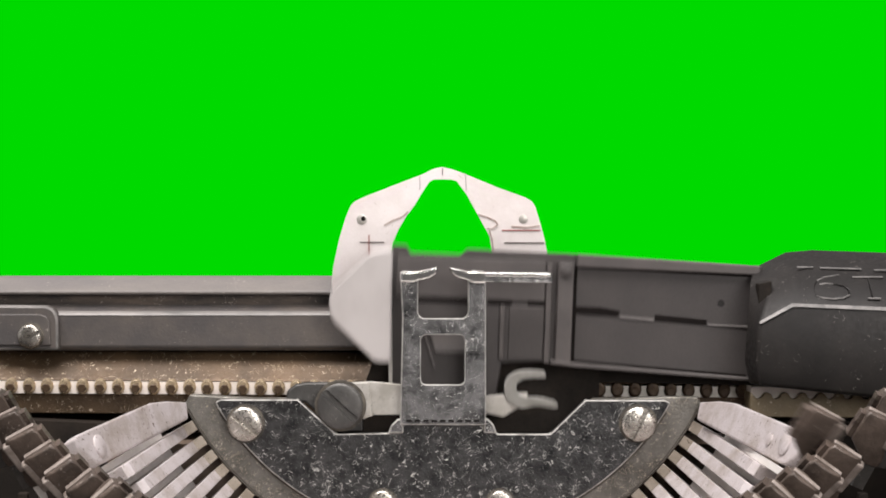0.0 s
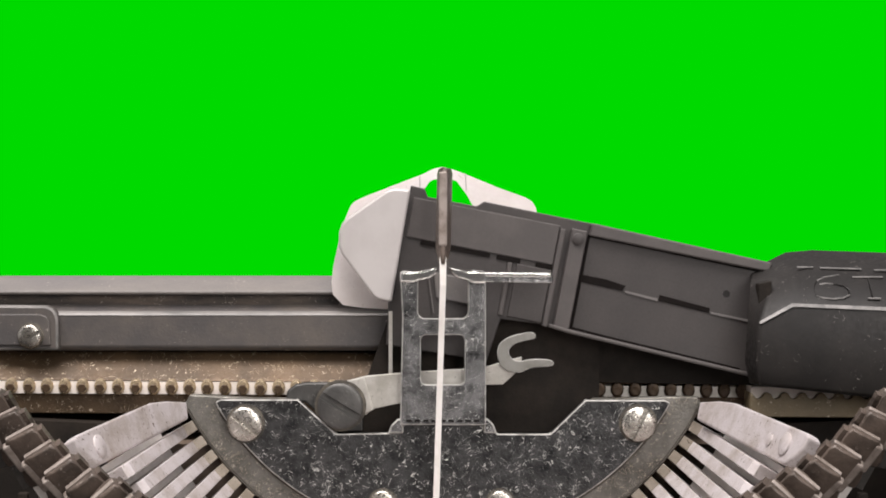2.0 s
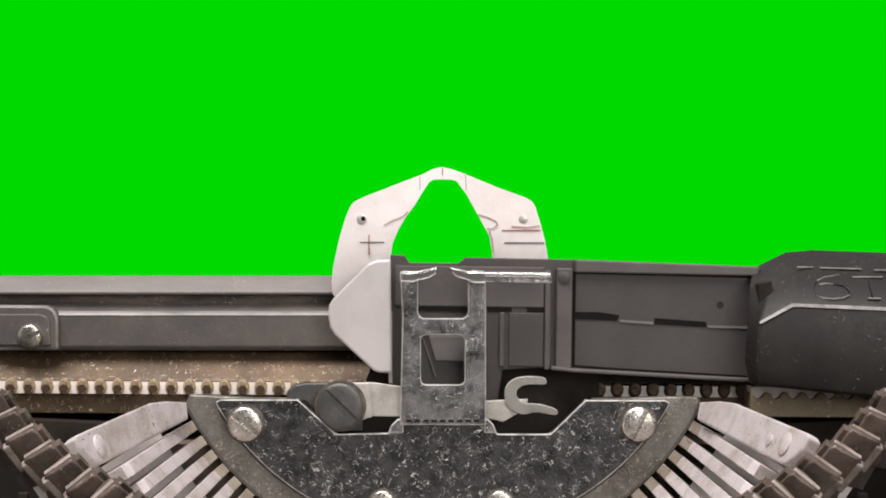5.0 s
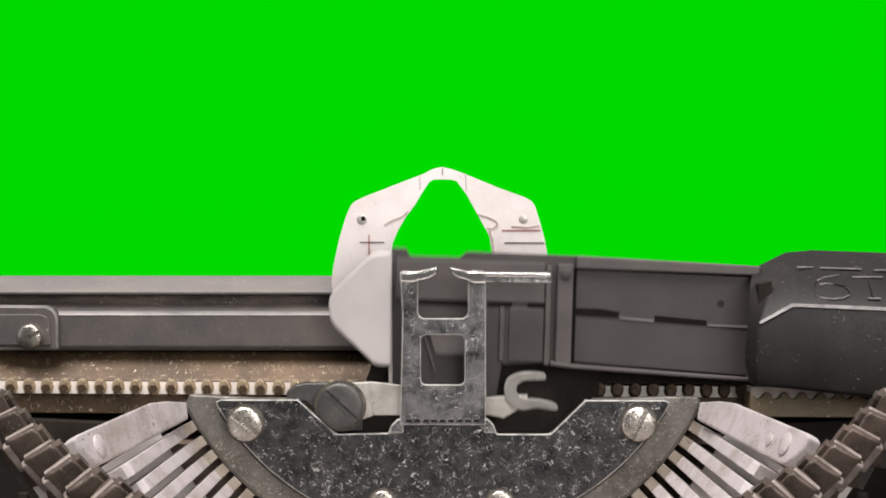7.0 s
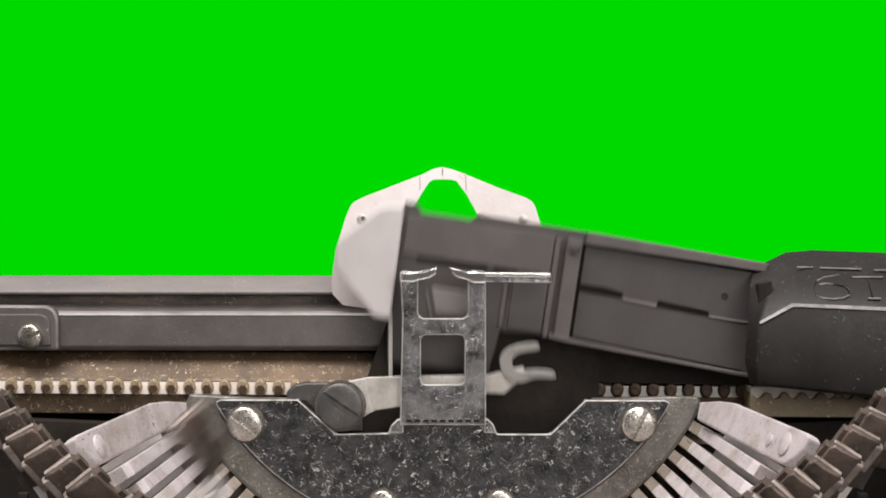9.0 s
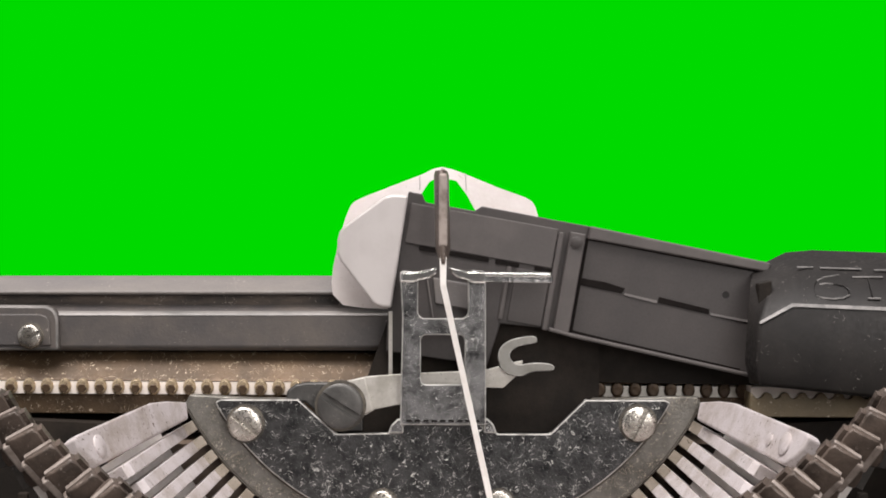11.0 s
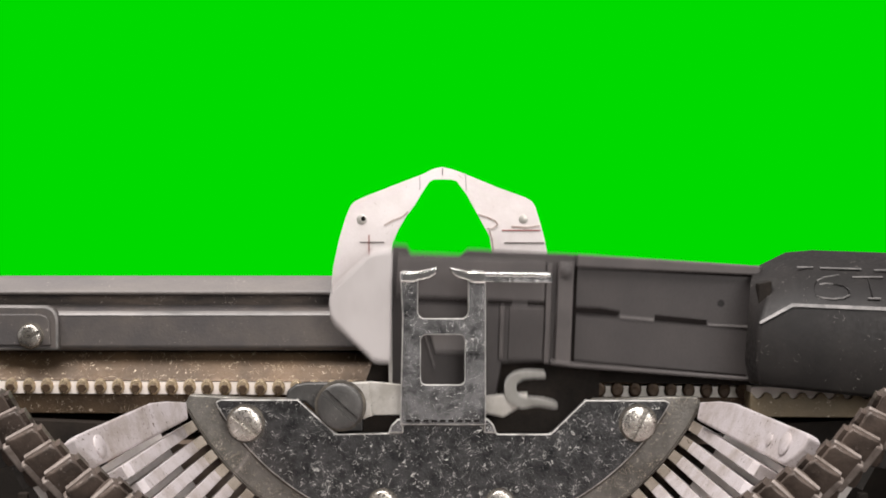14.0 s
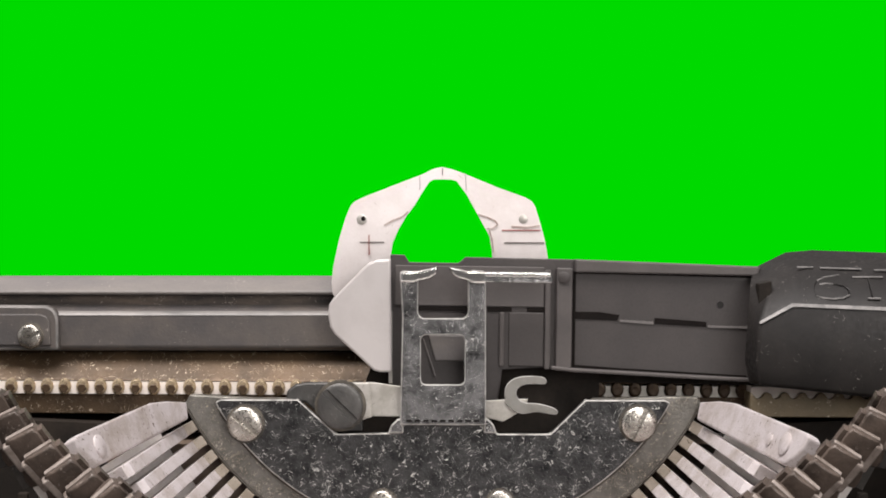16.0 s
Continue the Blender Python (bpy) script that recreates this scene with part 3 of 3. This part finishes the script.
vib = thing("ribbon_vibrator", HINGE, "dark grey ribbon vibrator arm with a silver end plate", "ribbon vibrator")
part("head_plate", plate([(-8.01, -19.15), (-8.01, -1.6), (-5.9, -1.65), (-5.2, -2.75), (2.2, -2.75), (3.2, -1.85), (19.91, -2.0), (19.91, -18.64), (16.96, -18.05), (8.94, -18.64), (8.1, -25.22), (-7.09, -25.65)], 3.2, 4.2), ARM, vib, bevel=0.15)
part("upper_band", plate([(-7.25, -9.2), (-7.25, -3.2), (15.02, -3.2), (15.02, -9.2)], 2.9, 3.3), ARM_PALE, vib, bevel=0.12)
part("lower_panel", plate([(9.79, -18.05), (9.79, -10.04), (15.02, -10.04), (15.02, -18.05)], 2.9, 3.3), ARM, vib, bevel=0.12)
part("lower_block", plate([(-1.1, -17.4), (-2.2, -13.58), (3.71, -13.58), (3.71, -17.4)], 2.7, 3.3), RAIL_TOP, vib, bevel=0.2)
part("slanted_wire", plate([(-3.0, -14.1), (-2.82, -14.1), (-0.95, -19.6), (-1.13, -19.6)], 2.5, 2.75), RAIL_TOP, vib, "thin slanted wire")
part("panel_hole", lathe(41.3, -8.5, [(0.55, 3.1), (0.55, 2.97), (0.35, 2.98)], 16), COVER, vib, "small dark hole")
for pts in ([(6.58, -9.95), (6.58, -9.28), (10.21, -9.28), (10.21, -9.95)], [(12.49, -9.95), (12.49, -9.28), (15.1, -9.28), (15.1, -9.95)], [(-4.98, -9.95), (-4.98, -9.28), (5.57, -9.28), (5.57, -9.95)]):
    part("slit", plate(pts, 3.0, 3.25), SLIT, vib)
part("rib", plate([(8.42, -18.02), (8.42, -10.02), (9.1, -10.02), (9.1, -18.02)], 2.6, 3.3), ARM_PALE, vib, bevel=0.12)
part("rib", plate([(15.15, -18.43), (15.15, -3.62), (15.99, -3.62), (15.99, -18.43)], 2.4, 3.3), ARM_PALE, vib, bevel=0.15)
part("pillar", plate([(16.8, -18.23), (16.8, -3.28), (19.16, -3.28), (19.16, -18.23)], 1.8, 3.3), ARM_PALE, vib, bevel=0.2)
part("pillar_peg", lathe(17.9, -4.7, [(0.9, 1.9), (0.9, 1.5), (0.7, 1.4)], 18), ARM, vib, smooth=True)
part("arm_panel", plate([(19.57, -18.64), (19.57, -2.05), (47.33, -2.8), (47.33, -19.99)], 3.0, 4.0), ARM, vib, bevel=0.15)
# two dark seams; the third line paints the soft shade under the flange
for pts in ([(19.72, -18.04), (19.72, -17.7), (24.95, -18.04), (45.35, -18.97), (45.35, -19.56), (25.79, -18.54)], [(19.3, -18.04), (19.3, -3.79), (19.72, -3.79), (19.72, -18.04)], [(19.72, -4.05), (19.72, -3.88), (46.7, -4.21), (46.7, -4.38)]):
    part("seam", plate(pts, 2.85, 3.1), SLIT, vib, "dark seam and painted flange shade along the panel")
part("arm_top_flange", plate([(19.51, -3.9), (19.51, -1.95), (46.92, -2.66), (46.92, -4.12)], 2.0, 3.2), ARM_PALE, vib, bevel=0.25)
part("arm_bottom_flange", plate([(16.06, -18.41), (16.06, -17.83), (19.68, -18.16), (46.92, -19.34), (46.92, -19.93), (19.68, -18.75)], 1.6, 3.2), ARM_PALE, vib, bevel=0.2)
for pts in ([(19.72, -10.87), (19.72, -9.78), (23.26, -9.78), (26.3, -10.2), (25.96, -11.04)], [(31.52, -11.46), (31.52, -10.54), (39.28, -11.04), (39.28, -11.8)]):
    part("slit", plate(pts, 2.85, 3.1), SLIT, vib)
for pts in ([(26.38, -11.21), (26.38, -10.87), (31.36, -11.13), (31.36, -11.55)], [(39.53, -11.88), (39.53, -11.55), (45.35, -11.63), (45.35, -11.97)]):
    part("slit_edge", plate(pts, 2.8, 3.1), RAIL_TOP, vib)
part("end_plate", plate([(-7.9, -2.27), (-10.09, -2.44), (-11.27, -2.94), (-12.44, -4.12), (-16.31, -8.16), (-16.99, -9.17), (-17.15, -10.51), (-16.82, -12.53), (-16.14, -13.62), (-11.27, -17.99), (-10.26, -18.92), (-9.42, -19.17), (-7.48, -19.17)], 1.9, 2.6), PLATE_SILVER, vib, "polished silver end plate", bevel=0.35)

# ---- spool casing ----
casing = thing("spool_casing", (55.5, 0, -21.58), "black crackle-painted spool casing with embossed bars", "casing")


def loft(rows):
    bm = bmesh.new()
    grid = [[bm.verts.new(p) for p in row] for row in rows]
    for a, b in zip(grid, grid[1:]):
        for i in range(len(a) - 1):
            bm.faces.new((a[i], a[i + 1], b[i + 1], b[i]))
    return bm, grid


def at(px, pz, y):
    return (px, y, pz)


shell_rows = [
    [at(*(46.86, -2.81), 5), at(*(51.54, -0.51), 5), at(*(55.45, -0.17), 5), at(*(77.9, -0.94), 5)],
    [at(*(45.15, -4.9), -1), at(*(48.4, -4.2), -3), at(*(53.17, -3.21), -3), at(*(75.39, -3.87), -3)],
    [at(*(44.63, -9.84), -2), at(*(45.05, -10.64), -8), at(*(49.97, -8.06), -8), at(*(73.83, -9.03), -8)],
    [at(*(44.13, -16.45), -2), at(*(44.58, -16.41), -8.4), at(*(49.76, -16.77), -9), at(*(73.52, -17.58), -9)],
    [at(*(44.98, -19.59), -1), at(*(45.41, -19.59), -7), at(*(49.97, -19.99), -8), at(*(73.83, -22.57), -8)],
    [at(*(46.65, -20.4), 8), at(*(48.28, -20.91), 8), at(*(53.36, -21.34), 8), at(*(78.84, -24.1), 8)],
]
bm, grid = loft(shell_rows)
shell = part("shell", bm, COVER, casing, bevel=0.5, smooth=True)
part("window", plate([(45.63, -8.57), (45.71, -5.06), (47.51, -4.65), (47.51, -8.08)], -4.8, -2.0), BLACK, casing, bevel=0.1)


# crease highlight, painted as a pale strip
part("crease_highlight", loft([[at(*(45.18, -10.71), -8.2), at(*(49.93, -8.21), -8.2), at(*(73.77, -9.26), -8.2)], [at(*(45.14, -10.32), -8), at(*(49.83, -7.74), -7.9), at(*(73.86, -8.71), -7.9)]])[0], CASING_LIGHT, casing, "crease with its highlight painted in")


def raised(points, w, y0, y1, material=None):
    """An embossed stroke lying on the sloping top of the casing."""
    bm = bmesh.new()
    n = len(points)
    rows = []
    for i, (x, z) in enumerate(points):
        a, b = points[max(0, i - 1)], points[min(n - 1, i + 1)]
        d = Vector((b[0] - a[0], b[1] - a[1])).normalized() * w / 2
        y = y0 + (z - -8.38) / (-3.7 - -8.38) * (y1 - y0)
        rows.append([bm.verts.new(p) for p in ((x - d.y, y, z + d.x), (x - d.y * 0.5, y - 0.45, z + d.x * 0.5), (x + d.y * 0.5, y - 0.45, z - d.x * 0.5), (x + d.y, y, z - d.x))])
    for a, b in zip(rows, rows[1:]):
        for i in range(3):
            bm.faces.new((a[i], a[i + 1], b[i + 1], b[i]))
    return part("embossed_bar", bm, material or CASING_LIGHT, casing, "" if material else "embossed bar with its top light painted in")


# level strokes are paler, with the light from above put into their colour
for pts in ([(51.75, -2.69), (54.04, -2.69)], [(55.01, -2.78), (61.05, -2.94)], [(62.85, -3.1), (66.61, -3.18)], [(54.2, -4.57), (55.34, -4.08), (57.63, -3.75)], [(54.36, -5.14), (55.34, -4.98), (56.4, -5.06)], [(53.55, -6.69), (54.36, -7.02), (55.99, -7.18), (57.46, -7.02), (58.44, -6.61)],
            [(59.42, -4.08), (63.83, -4.08)], [(60.89, -7.1), (62.69, -7.1)]):
    raised(pts, 0.3, -8, -3)
for pts in ([(54.12, -4.65), (53.63, -5.31), (53.46, -5.96), (53.63, -6.69)], [(56.48, -5.06), (57.79, -5.31), (58.52, -5.88), (58.36, -6.61)], [(61.71, -4.16), (61.71, -7.02)]):
    raised(pts, 0.3, -8, -3, COVER)

# ---- typebars: 40 swinging bars with bent heads ----
PIVOT_R, PIVOT_Y = R_RIM + 5.0, -3.5
typebars = []


def rest_angle(angle):
    """Degrees that a bar lies back from the paper; the outer bars lie further out."""
    return max(84.0, 92.0 - (min(angle, 180 - angle) - 29.76) * 0.5)


def typebar(angle, root=None):
    """A bar whose mesh lies in its struck pose: from the pivot to the centre, then up to the type face."""
    a = radians(180 + angle)
    pivot = Vector((PIVOT_R * math.cos(a), PIVOT_Y, CZ + PIVOT_R * math.sin(a)))
    ob = thing("typebar", pivot, "thin steel typebar with an inky type slug", "typebar", "typebars round the segment")
    knee = Vector((0, PIVOT_Y - 3.0, -5.08))
    d = (knee - pivot).normalized()
    foot = pivot
    if root is not None:
        # an outer bar is bent and comes out from behind the end plate
        turn = Matrix.Rotation(radians(-rest_angle(angle)), 3, d.cross(Vector((0, -1, 0))).normalized())
        b = radians(180 + root)
        foot = pivot + turn @ (Vector((PIVOT_R * math.cos(b), PIVOT_Y, CZ + PIVOT_R * math.sin(b))) - pivot)
    side = d.cross(Vector((0, 1, 0))).normalized()
    bm = bmesh.new()
    rows = []
    for f, w, h in ((-0.03, 0.45, 1.0), (0.0, 0.45, 1.4), (0.35, 0.45, 1.4), (0.75, 0.42, 1.3), (1.0, 0.44, 1.4)):
        c = foot + (knee - foot) * f
        out = Vector((0, 1, 0)) * h / 2
        rows.append([bm.verts.new(c + side * w - out), bm.verts.new(c + side * w + out), bm.verts.new(c - side * w + out), bm.verts.new(c - side * w - out)])
    neck = knee + Vector((0, 0.4, 4.0))
    rows.append([bm.verts.new(neck + Vector(q)) for q in ((0.5 * side.x, -0.8, 0.5 * side.z), (0.5 * side.x, 0.8, 0.5 * side.z), (-0.5 * side.x, 0.8, -0.5 * side.z), (-0.5 * side.x, -0.8, -0.5 * side.z))])
    for r0, r1 in zip(rows, rows[1:]):
        for i in range(4):
            bm.faces.new((r0[i], r0[(i + 1) % 4], r1[(i + 1) % 4], r1[i]))
    bm.faces.new(rows[0])
    bm.faces.new(rows[-1][::-1])
    # outer bars are coloured dark for the shade behind the end plates
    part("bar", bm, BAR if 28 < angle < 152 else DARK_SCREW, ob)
    # the slug: a wedge-shaped block with a rounded back and two type faces
    top = 11.65 - (1 - math.sin(radians(angle))) * 13.33 - knee.z
    sec = [(-0.95, 0.9), (-1.05, 0.2), (-0.75, -0.7), (-0.3, -1.15), (0.3, -1.15), (0.75, -0.7), (1.05, 0.2), (0.95, 0.9)]
    lean, swell = random.uniform(-0.3, 0.3), random.uniform(0.92, 1.12)
    bm = bmesh.new()
    rows = []
    for z, f, y in ((3.0, 0.5, 0.5), (4.2, 0.8, 1.2), (5.2, 1.0, 2.0), (0.6 * top, 1.0, 2.2), (top - 0.7, 1.0, 2.3), (top, 0.8, 2.3)):
        rows.append([bm.verts.new(knee + Vector((sx * f * swell + lean * max(0.0, z - 5.0) / 8, y + sy * f * 2.1, z))) for sx, sy in sec])
    for r0, r1 in zip(rows, rows[1:]):
        for i in range(8):
            bm.faces.new((r0[i], r0[(i + 1) % 8], r1[(i + 1) % 8], r1[i]))
    bm.faces.new(rows[0])
    bm.faces.new(rows[-1][::-1])
    slug = part("type_slug", bm, SLUG, ob, "ink-stained type slug", bevel=0.28, smooth=True)
    part("slug_back", box(knee.x - 0.62, knee.x + 0.62, knee.y - 0.45, knee.y + 0.6, knee.z + 5.6, knee.z + top - 0.5), SLUG_BACK, slug, "polished back of the slug", bevel=0.25)
    part("slug_ridge", box(knee.x - 0.3, knee.x + 0.3, knee.y + 0.4, knee.y + 4.0, knee.z + top - 0.1, knee.z + top + 0.18), SLUG_BACK, slug, "bright ridge", bevel=0.1)
    for z in (5.4, top - 2.6):
        part("type_face", box(-0.6 + knee.x, 0.6 + knee.x, knee.y + 3.9, knee.y + 4.7, knee.z + z, knee.z + z + 2.0), SLUG, slug)
    axis = d.cross(Vector((0, -1, 0))).normalized()
    return ob, pivot, axis, rest_angle(angle)


def swung(bar, part_way):
    """The pose of a typebar: 0 at rest, 1 struck."""
    ob, pivot, axis, rest = bar
    return Matrix.Translation((pivot.x * MM, pivot.y * MM, LIFT + pivot.z * MM)) @ Matrix.Rotation(radians(rest * (1 - part_way)), 4, axis)


for a in SLOTS:
    typebars.append(typebar(a, 28.0 if a < 25 else 152.0 if a > 155 else None))
for b in typebars:
    b[0].matrix_world = swung(b, 0)

# ---- what moves ----
LIFTS_A = [
    (0, 2.2), (0.1, 3.59), (0.2, 2.76), (0.3, 8.19), (0.4, 0.74), (0.5, 8.5), (0.6, 0.46), (0.9, 0.74), (1, 10.3), (1.1, 2.02),
    (1.2, 8), (1.3, 0.55), (1.4, 9.84), (1.5, 0), (1.6, 8.28), (1.7, 0.64), (1.8, 8.1), (1.9, 0.64), (2, 11.1), (2.1, 0.64),
    (2.2, 9.75), (2.3, 0.55), (2.4, 9.75), (2.5, 0.46), (2.6, 9.66), (2.7, 0.64), (2.9, 0.74), (3, 8.4), (3.1, 0.46), (3.2, 3.86),
    (3.3, 2.39), (3.4, 3.0), (3.5, 1.9), (3.6, 3.0), (3.7, 1.2), (3.8, 0.83), (3.9, 9.94), (4, 1.9), (4.1, 2.76), (4.2, 3.68)]
LIFTS_B = [
    (4.3, 0.7), (4.4, 11.2), (4.5, 0.7), (4.6, 9.9), (4.7, 0.7), (4.8, 10.9), (4.9, 0.7), (5, 0.7), (5.1, 10.2), (5.2, 0.7),
    (5.3, 9.8), (5.4, 0.7), (5.5, 10.8), (5.6, 0.7), (5.7, 10.2), (5.8, 0.7), (5.9, 0.7), (6, 9.9), (6.1, 0.7), (6.3, 0.74),
    (6.4, 0.74), (6.5, 8.56), (6.6, 0.37), (6.7, 3.77), (6.8, 2.76), (6.9, 3.0), (7, 1.8), (7.1, 0.92), (7.2, 9.84), (7.3, 2.39),
    (7.4, 11.22), (7.5, 1.2), (7.6, 9.84), (7.7, 0.74), (7.8, 9.84), (7.9, 0.74), (8, 8.1), (8.1, 0.74), (8.3, 0.83), (8.4, 10.67)]
LIFTS_C = [
    (8.5, 0.37), (8.6, 11.22), (8.7, 0.74), (8.9, 0.83), (9, 8.5), (9.1, 0.74), (9.2, 11.32), (9.3, 0.7), (9.4, 10.2), (9.5, 0.7),
    (9.6, 11.3), (9.7, 0.7), (9.8, 9.9), (9.9, 0.7), (10, 0.7), (10.1, 10.9), (10.2, 0.7), (10.3, 10.2), (10.4, 0.7), (10.5, 9.9),
    (10.6, 0.7), (10.7, 0.7), (10.8, 11.3), (10.9, 0.7), (11, 10.2), (11.1, 0.7), (11.3, 6.53), (11.4, 0.74), (11.5, 6.53), (11.6, 0.74),
    (11.7, 8.56), (11.8, 0.46), (12, 0.55), (12.1, 3.59), (12.2, 2.58), (12.3, 2.58), (12.4, 3.59), (12.5, 1.2), (12.6, 9.94), (12.7, 2.48)]
LIFTS_D = [
    (12.8, 11.22), (12.9, 0.64), (13.1, 0.83), (13.2, 2.94), (13.3, 3.13), (13.4, 0.92), (13.5, 6.53), (13.6, 0.74), (13.7, 8.19), (13.8, 0.46),
    (13.9, 3.86), (14, 2.2), (14.1, 1.01), (14.2, 9.94), (14.3, 2.48), (14.4, 11.22), (14.5, 1.29), (14.6, 9.94), (14.7, 0.55), (14.8, 10.49),
    (14.9, 0.46), (15, 10.67), (15.1, 0.46), (15.2, 3.13), (15.3, 3.04), (15.4, 1.38), (15.5, 10.03), (15.6, 0.74), (15.8, 0.83), (15.9, 6.99),
    (15.967, 0.8), (16, 0.8)]
LIFTS = LIFTS_A + LIFTS_B + LIFTS_C + LIFTS_D


# degrees a frame at which the arm still moves at some of these times
SPEEDS = {0: 2.0, 0.3: 2.2, 0.5: 2.6, 1.1: 1.6, 1.2: 2.6, 1.8: 2.6, 3.0: 2.6, 3.2: 2.6, 3.4: 2.6, 3.5: 1.5, 3.6: 2.6, 4: 1.6, 4.1: 1.6, 6.5: 2.6, 6.7: 2.6, 6.8: 0.7, 6.9: 2.6,
          7: 1.2, 7.3: 1.6, 8: 2.6, 9: 2.6, 11.3: 2.2, 11.5: 2.2, 11.7: 2.6, 12.1: 2.6, 12.3: 1.6, 12.4: 1.6, 12.7: 1.6, 13.2: 1.4, 13.5: 2.2, 13.7: 2.6, 13.9: 2.6,
          14: 1.6, 14.3: 1.6, 15.2: 1.2, 15.9: 2.2}


def arm_rows(lifts):
    """The arm's angles with a key before and after each time at which it is on the move."""
    rows = {}
    for t, a in lifts:
        rows[round(t, 3)] = a
        v = SPEEDS.get(t)
        if v:
            rows[round(t - 0.033, 3)] = max(0.2, a - v)
            rows[round(t + 0.033, 3)] = a + v
    return sorted(rows.items())


def hit(t, top=1.0):
    """A full stroke that meets the paper at t."""
    return [(t - 0.1, 0), (t - 0.067, 0.2), (t - 0.033, 0.62), (t, top), (t + 0.033, 0.6), (t + 0.067, 0.2), (t + 0.1, 0)]


def slow(t):
    """A stroke seen low at t and high 0.1 s later."""
    return [(t - 0.1, 0), (t - 0.033, 0.02), (t, 0.06), (t + 0.033, 0.16), (t + 0.067, 0.6), (t + 0.1, 0.95), (t + 0.133, 0.5), (t + 0.167, 0.15), (t + 0.2, 0)]


def passing(t):
    """A stroke that rises at t, meets the paper between, and falls 0.1 s later."""
    return [(t - 0.1, 0), (t - 0.067, 0.02), (t - 0.033, 0.08), (t, 0.23), (t + 0.033, 0.46), (t + 0.067, 1.0), (t + 0.1, 0.4), (t + 0.133, 0.18), (t + 0.167, 0.04), (t + 0.2, 0)]


def low(t, f):
    """A stroke that is at f of its way at t, goes on to the paper and falls back within a tenth of a second."""
    return [(t - 0.067, 0), (t - 0.033, f * 0.45), (t, f), (t + 0.033, min(0.95, f * 1.6 + 0.16)), (t + 0.067, 1.0), (t + 0.1, 0.04), (t + 0.133, 0)]


def late(t, f):
    """A stroke that has met the paper and is back at f of its way at t."""
    return [(t - 0.1, 0), (t - 0.067, 1.0), (t - 0.033, f + 0.14), (t, f), (t + 0.033, f - 0.14), (t + 0.067, 0.04), (t + 0.1, 0)]


R35, L59, L72, L42, MID, MID_R, R79 = 145.0, 58.8, 71.6, 41.5, 88.2, 91.7, 100.6
STRIKES_A = [
    (150.2, slow(0.0)[1:]), (57.3, low(0.3, 0.26)), (R35 + 2, passing(0.5)), (R35, hit(1.0)), (36.6, low(1.1, 0.05)), (43.5, low(1.2, 0.15)),
    (L72, hit(1.4, 0.97)), (96.0, low(1.6, 0.42)), (43.5, low(1.8, 0.15)), (MID, hit(2.0)), (L42 + 1.5, hit(2.2)), (L42, hit(2.4)),
    (L42, hit(2.6)), (R35 + 2, passing(3.0)), (57.3, low(3.2, 0.18)), (MID, late(3.4, 0.42)), (MID, late(3.6, 0.42)), (R35, hit(3.9)),
    (36.6, low(4.0, 0.05)), (150.2, slow(4.1)), (L59, hit(4.4)), (L72, hit(4.6))]
STRIKES_B = [
    (MID, hit(4.8)), (R35, hit(5.1)), (L42, hit(5.3)), (MID, hit(5.5)), (R79, hit(5.7)), (L72, hit(6)),
    (R35 + 2, passing(6.5)), (57.3, low(6.7, 0.18)), (MID, late(6.9, 0.42)), (R35, hit(7.2)), (36.6, low(7.3, 0.05)), (L59, hit(7.4)),
    (L72, hit(7.6, 0.98)), (L72, hit(7.8, 0.98)), (43.5, low(8.0, 0.15)), (MID, hit(8.4)), (L59, hit(8.6)), (43.5, low(9.0, 0.15)),
    (L59, hit(9.2)), (R35, hit(9.4)), (L59, hit(9.6)), (L42, hit(9.8))]
STRIKES_C = [
    (MID, hit(10.1)), (R35, hit(10.3)), (L72, hit(10.5)), (L59, hit(10.8)), (R79, hit(11)), (MID_R, late(11.3, 0.64)),
    (MID_R, late(11.5, 0.64)), (R35 + 2, passing(11.7)), (57.3, low(12.1, 0.18)), (36.6, low(12.3, 0.05)), (40.1, low(12.4, 0.52)), (R35, hit(12.6)),
    (36.6, low(12.7, 0.05)), (L59, hit(12.8)), (150.2, slow(13.2)), (MID_R, late(13.5, 0.64)), (R35 + 2, passing(13.7)), (57.3, low(13.9, 0.18)),
    (R35, hit(14.2)), (36.6, low(14.3, 0.05)), (L59, hit(14.4)), (L72, hit(14.6, 0.98))]
STRIKES_D = [
    (L59, hit(14.8)), (MID, hit(15.0)), (150.2, slow(15.2)), (R79, hit(15.5)), (MID_R, late(15.9, 0.64))]
STRIKES = STRIKES_A + STRIKES_B + STRIKES_C + STRIKES_D


def motions():
    rows = arm_rows(LIFTS)
    walk(vib, [(t, pose(HINGE[0] * MM, HINGE[1] * MM, LIFT + HINGE[2] * MM, 0, a, 0)) for t, a in rows])
    walk(lever, [(t, pose(LEVER_AT[0] * MM, LEVER_AT[1] * MM, LIFT + LEVER_AT[2] * MM, 0, -a * 1.28, 0)) for t, a in rows])
    by_bar = {}
    for angle, rows in STRIKES:
        i = min(range(40), key=lambda n: abs(SLOTS[n] - angle))
        by_bar.setdefault(i, []).append(rows)
    for i, strokes in by_bar.items():
        bar = typebars[i]
        rows = {0.0: 0.0, 16.0: 0.0}
        for stroke in strokes:
            for t, f in stroke:
                rows[round(t, 3)] = f
        walk(bar[0], [(t, swung(bar, f)) for t, f in sorted(rows.items())])


motions()
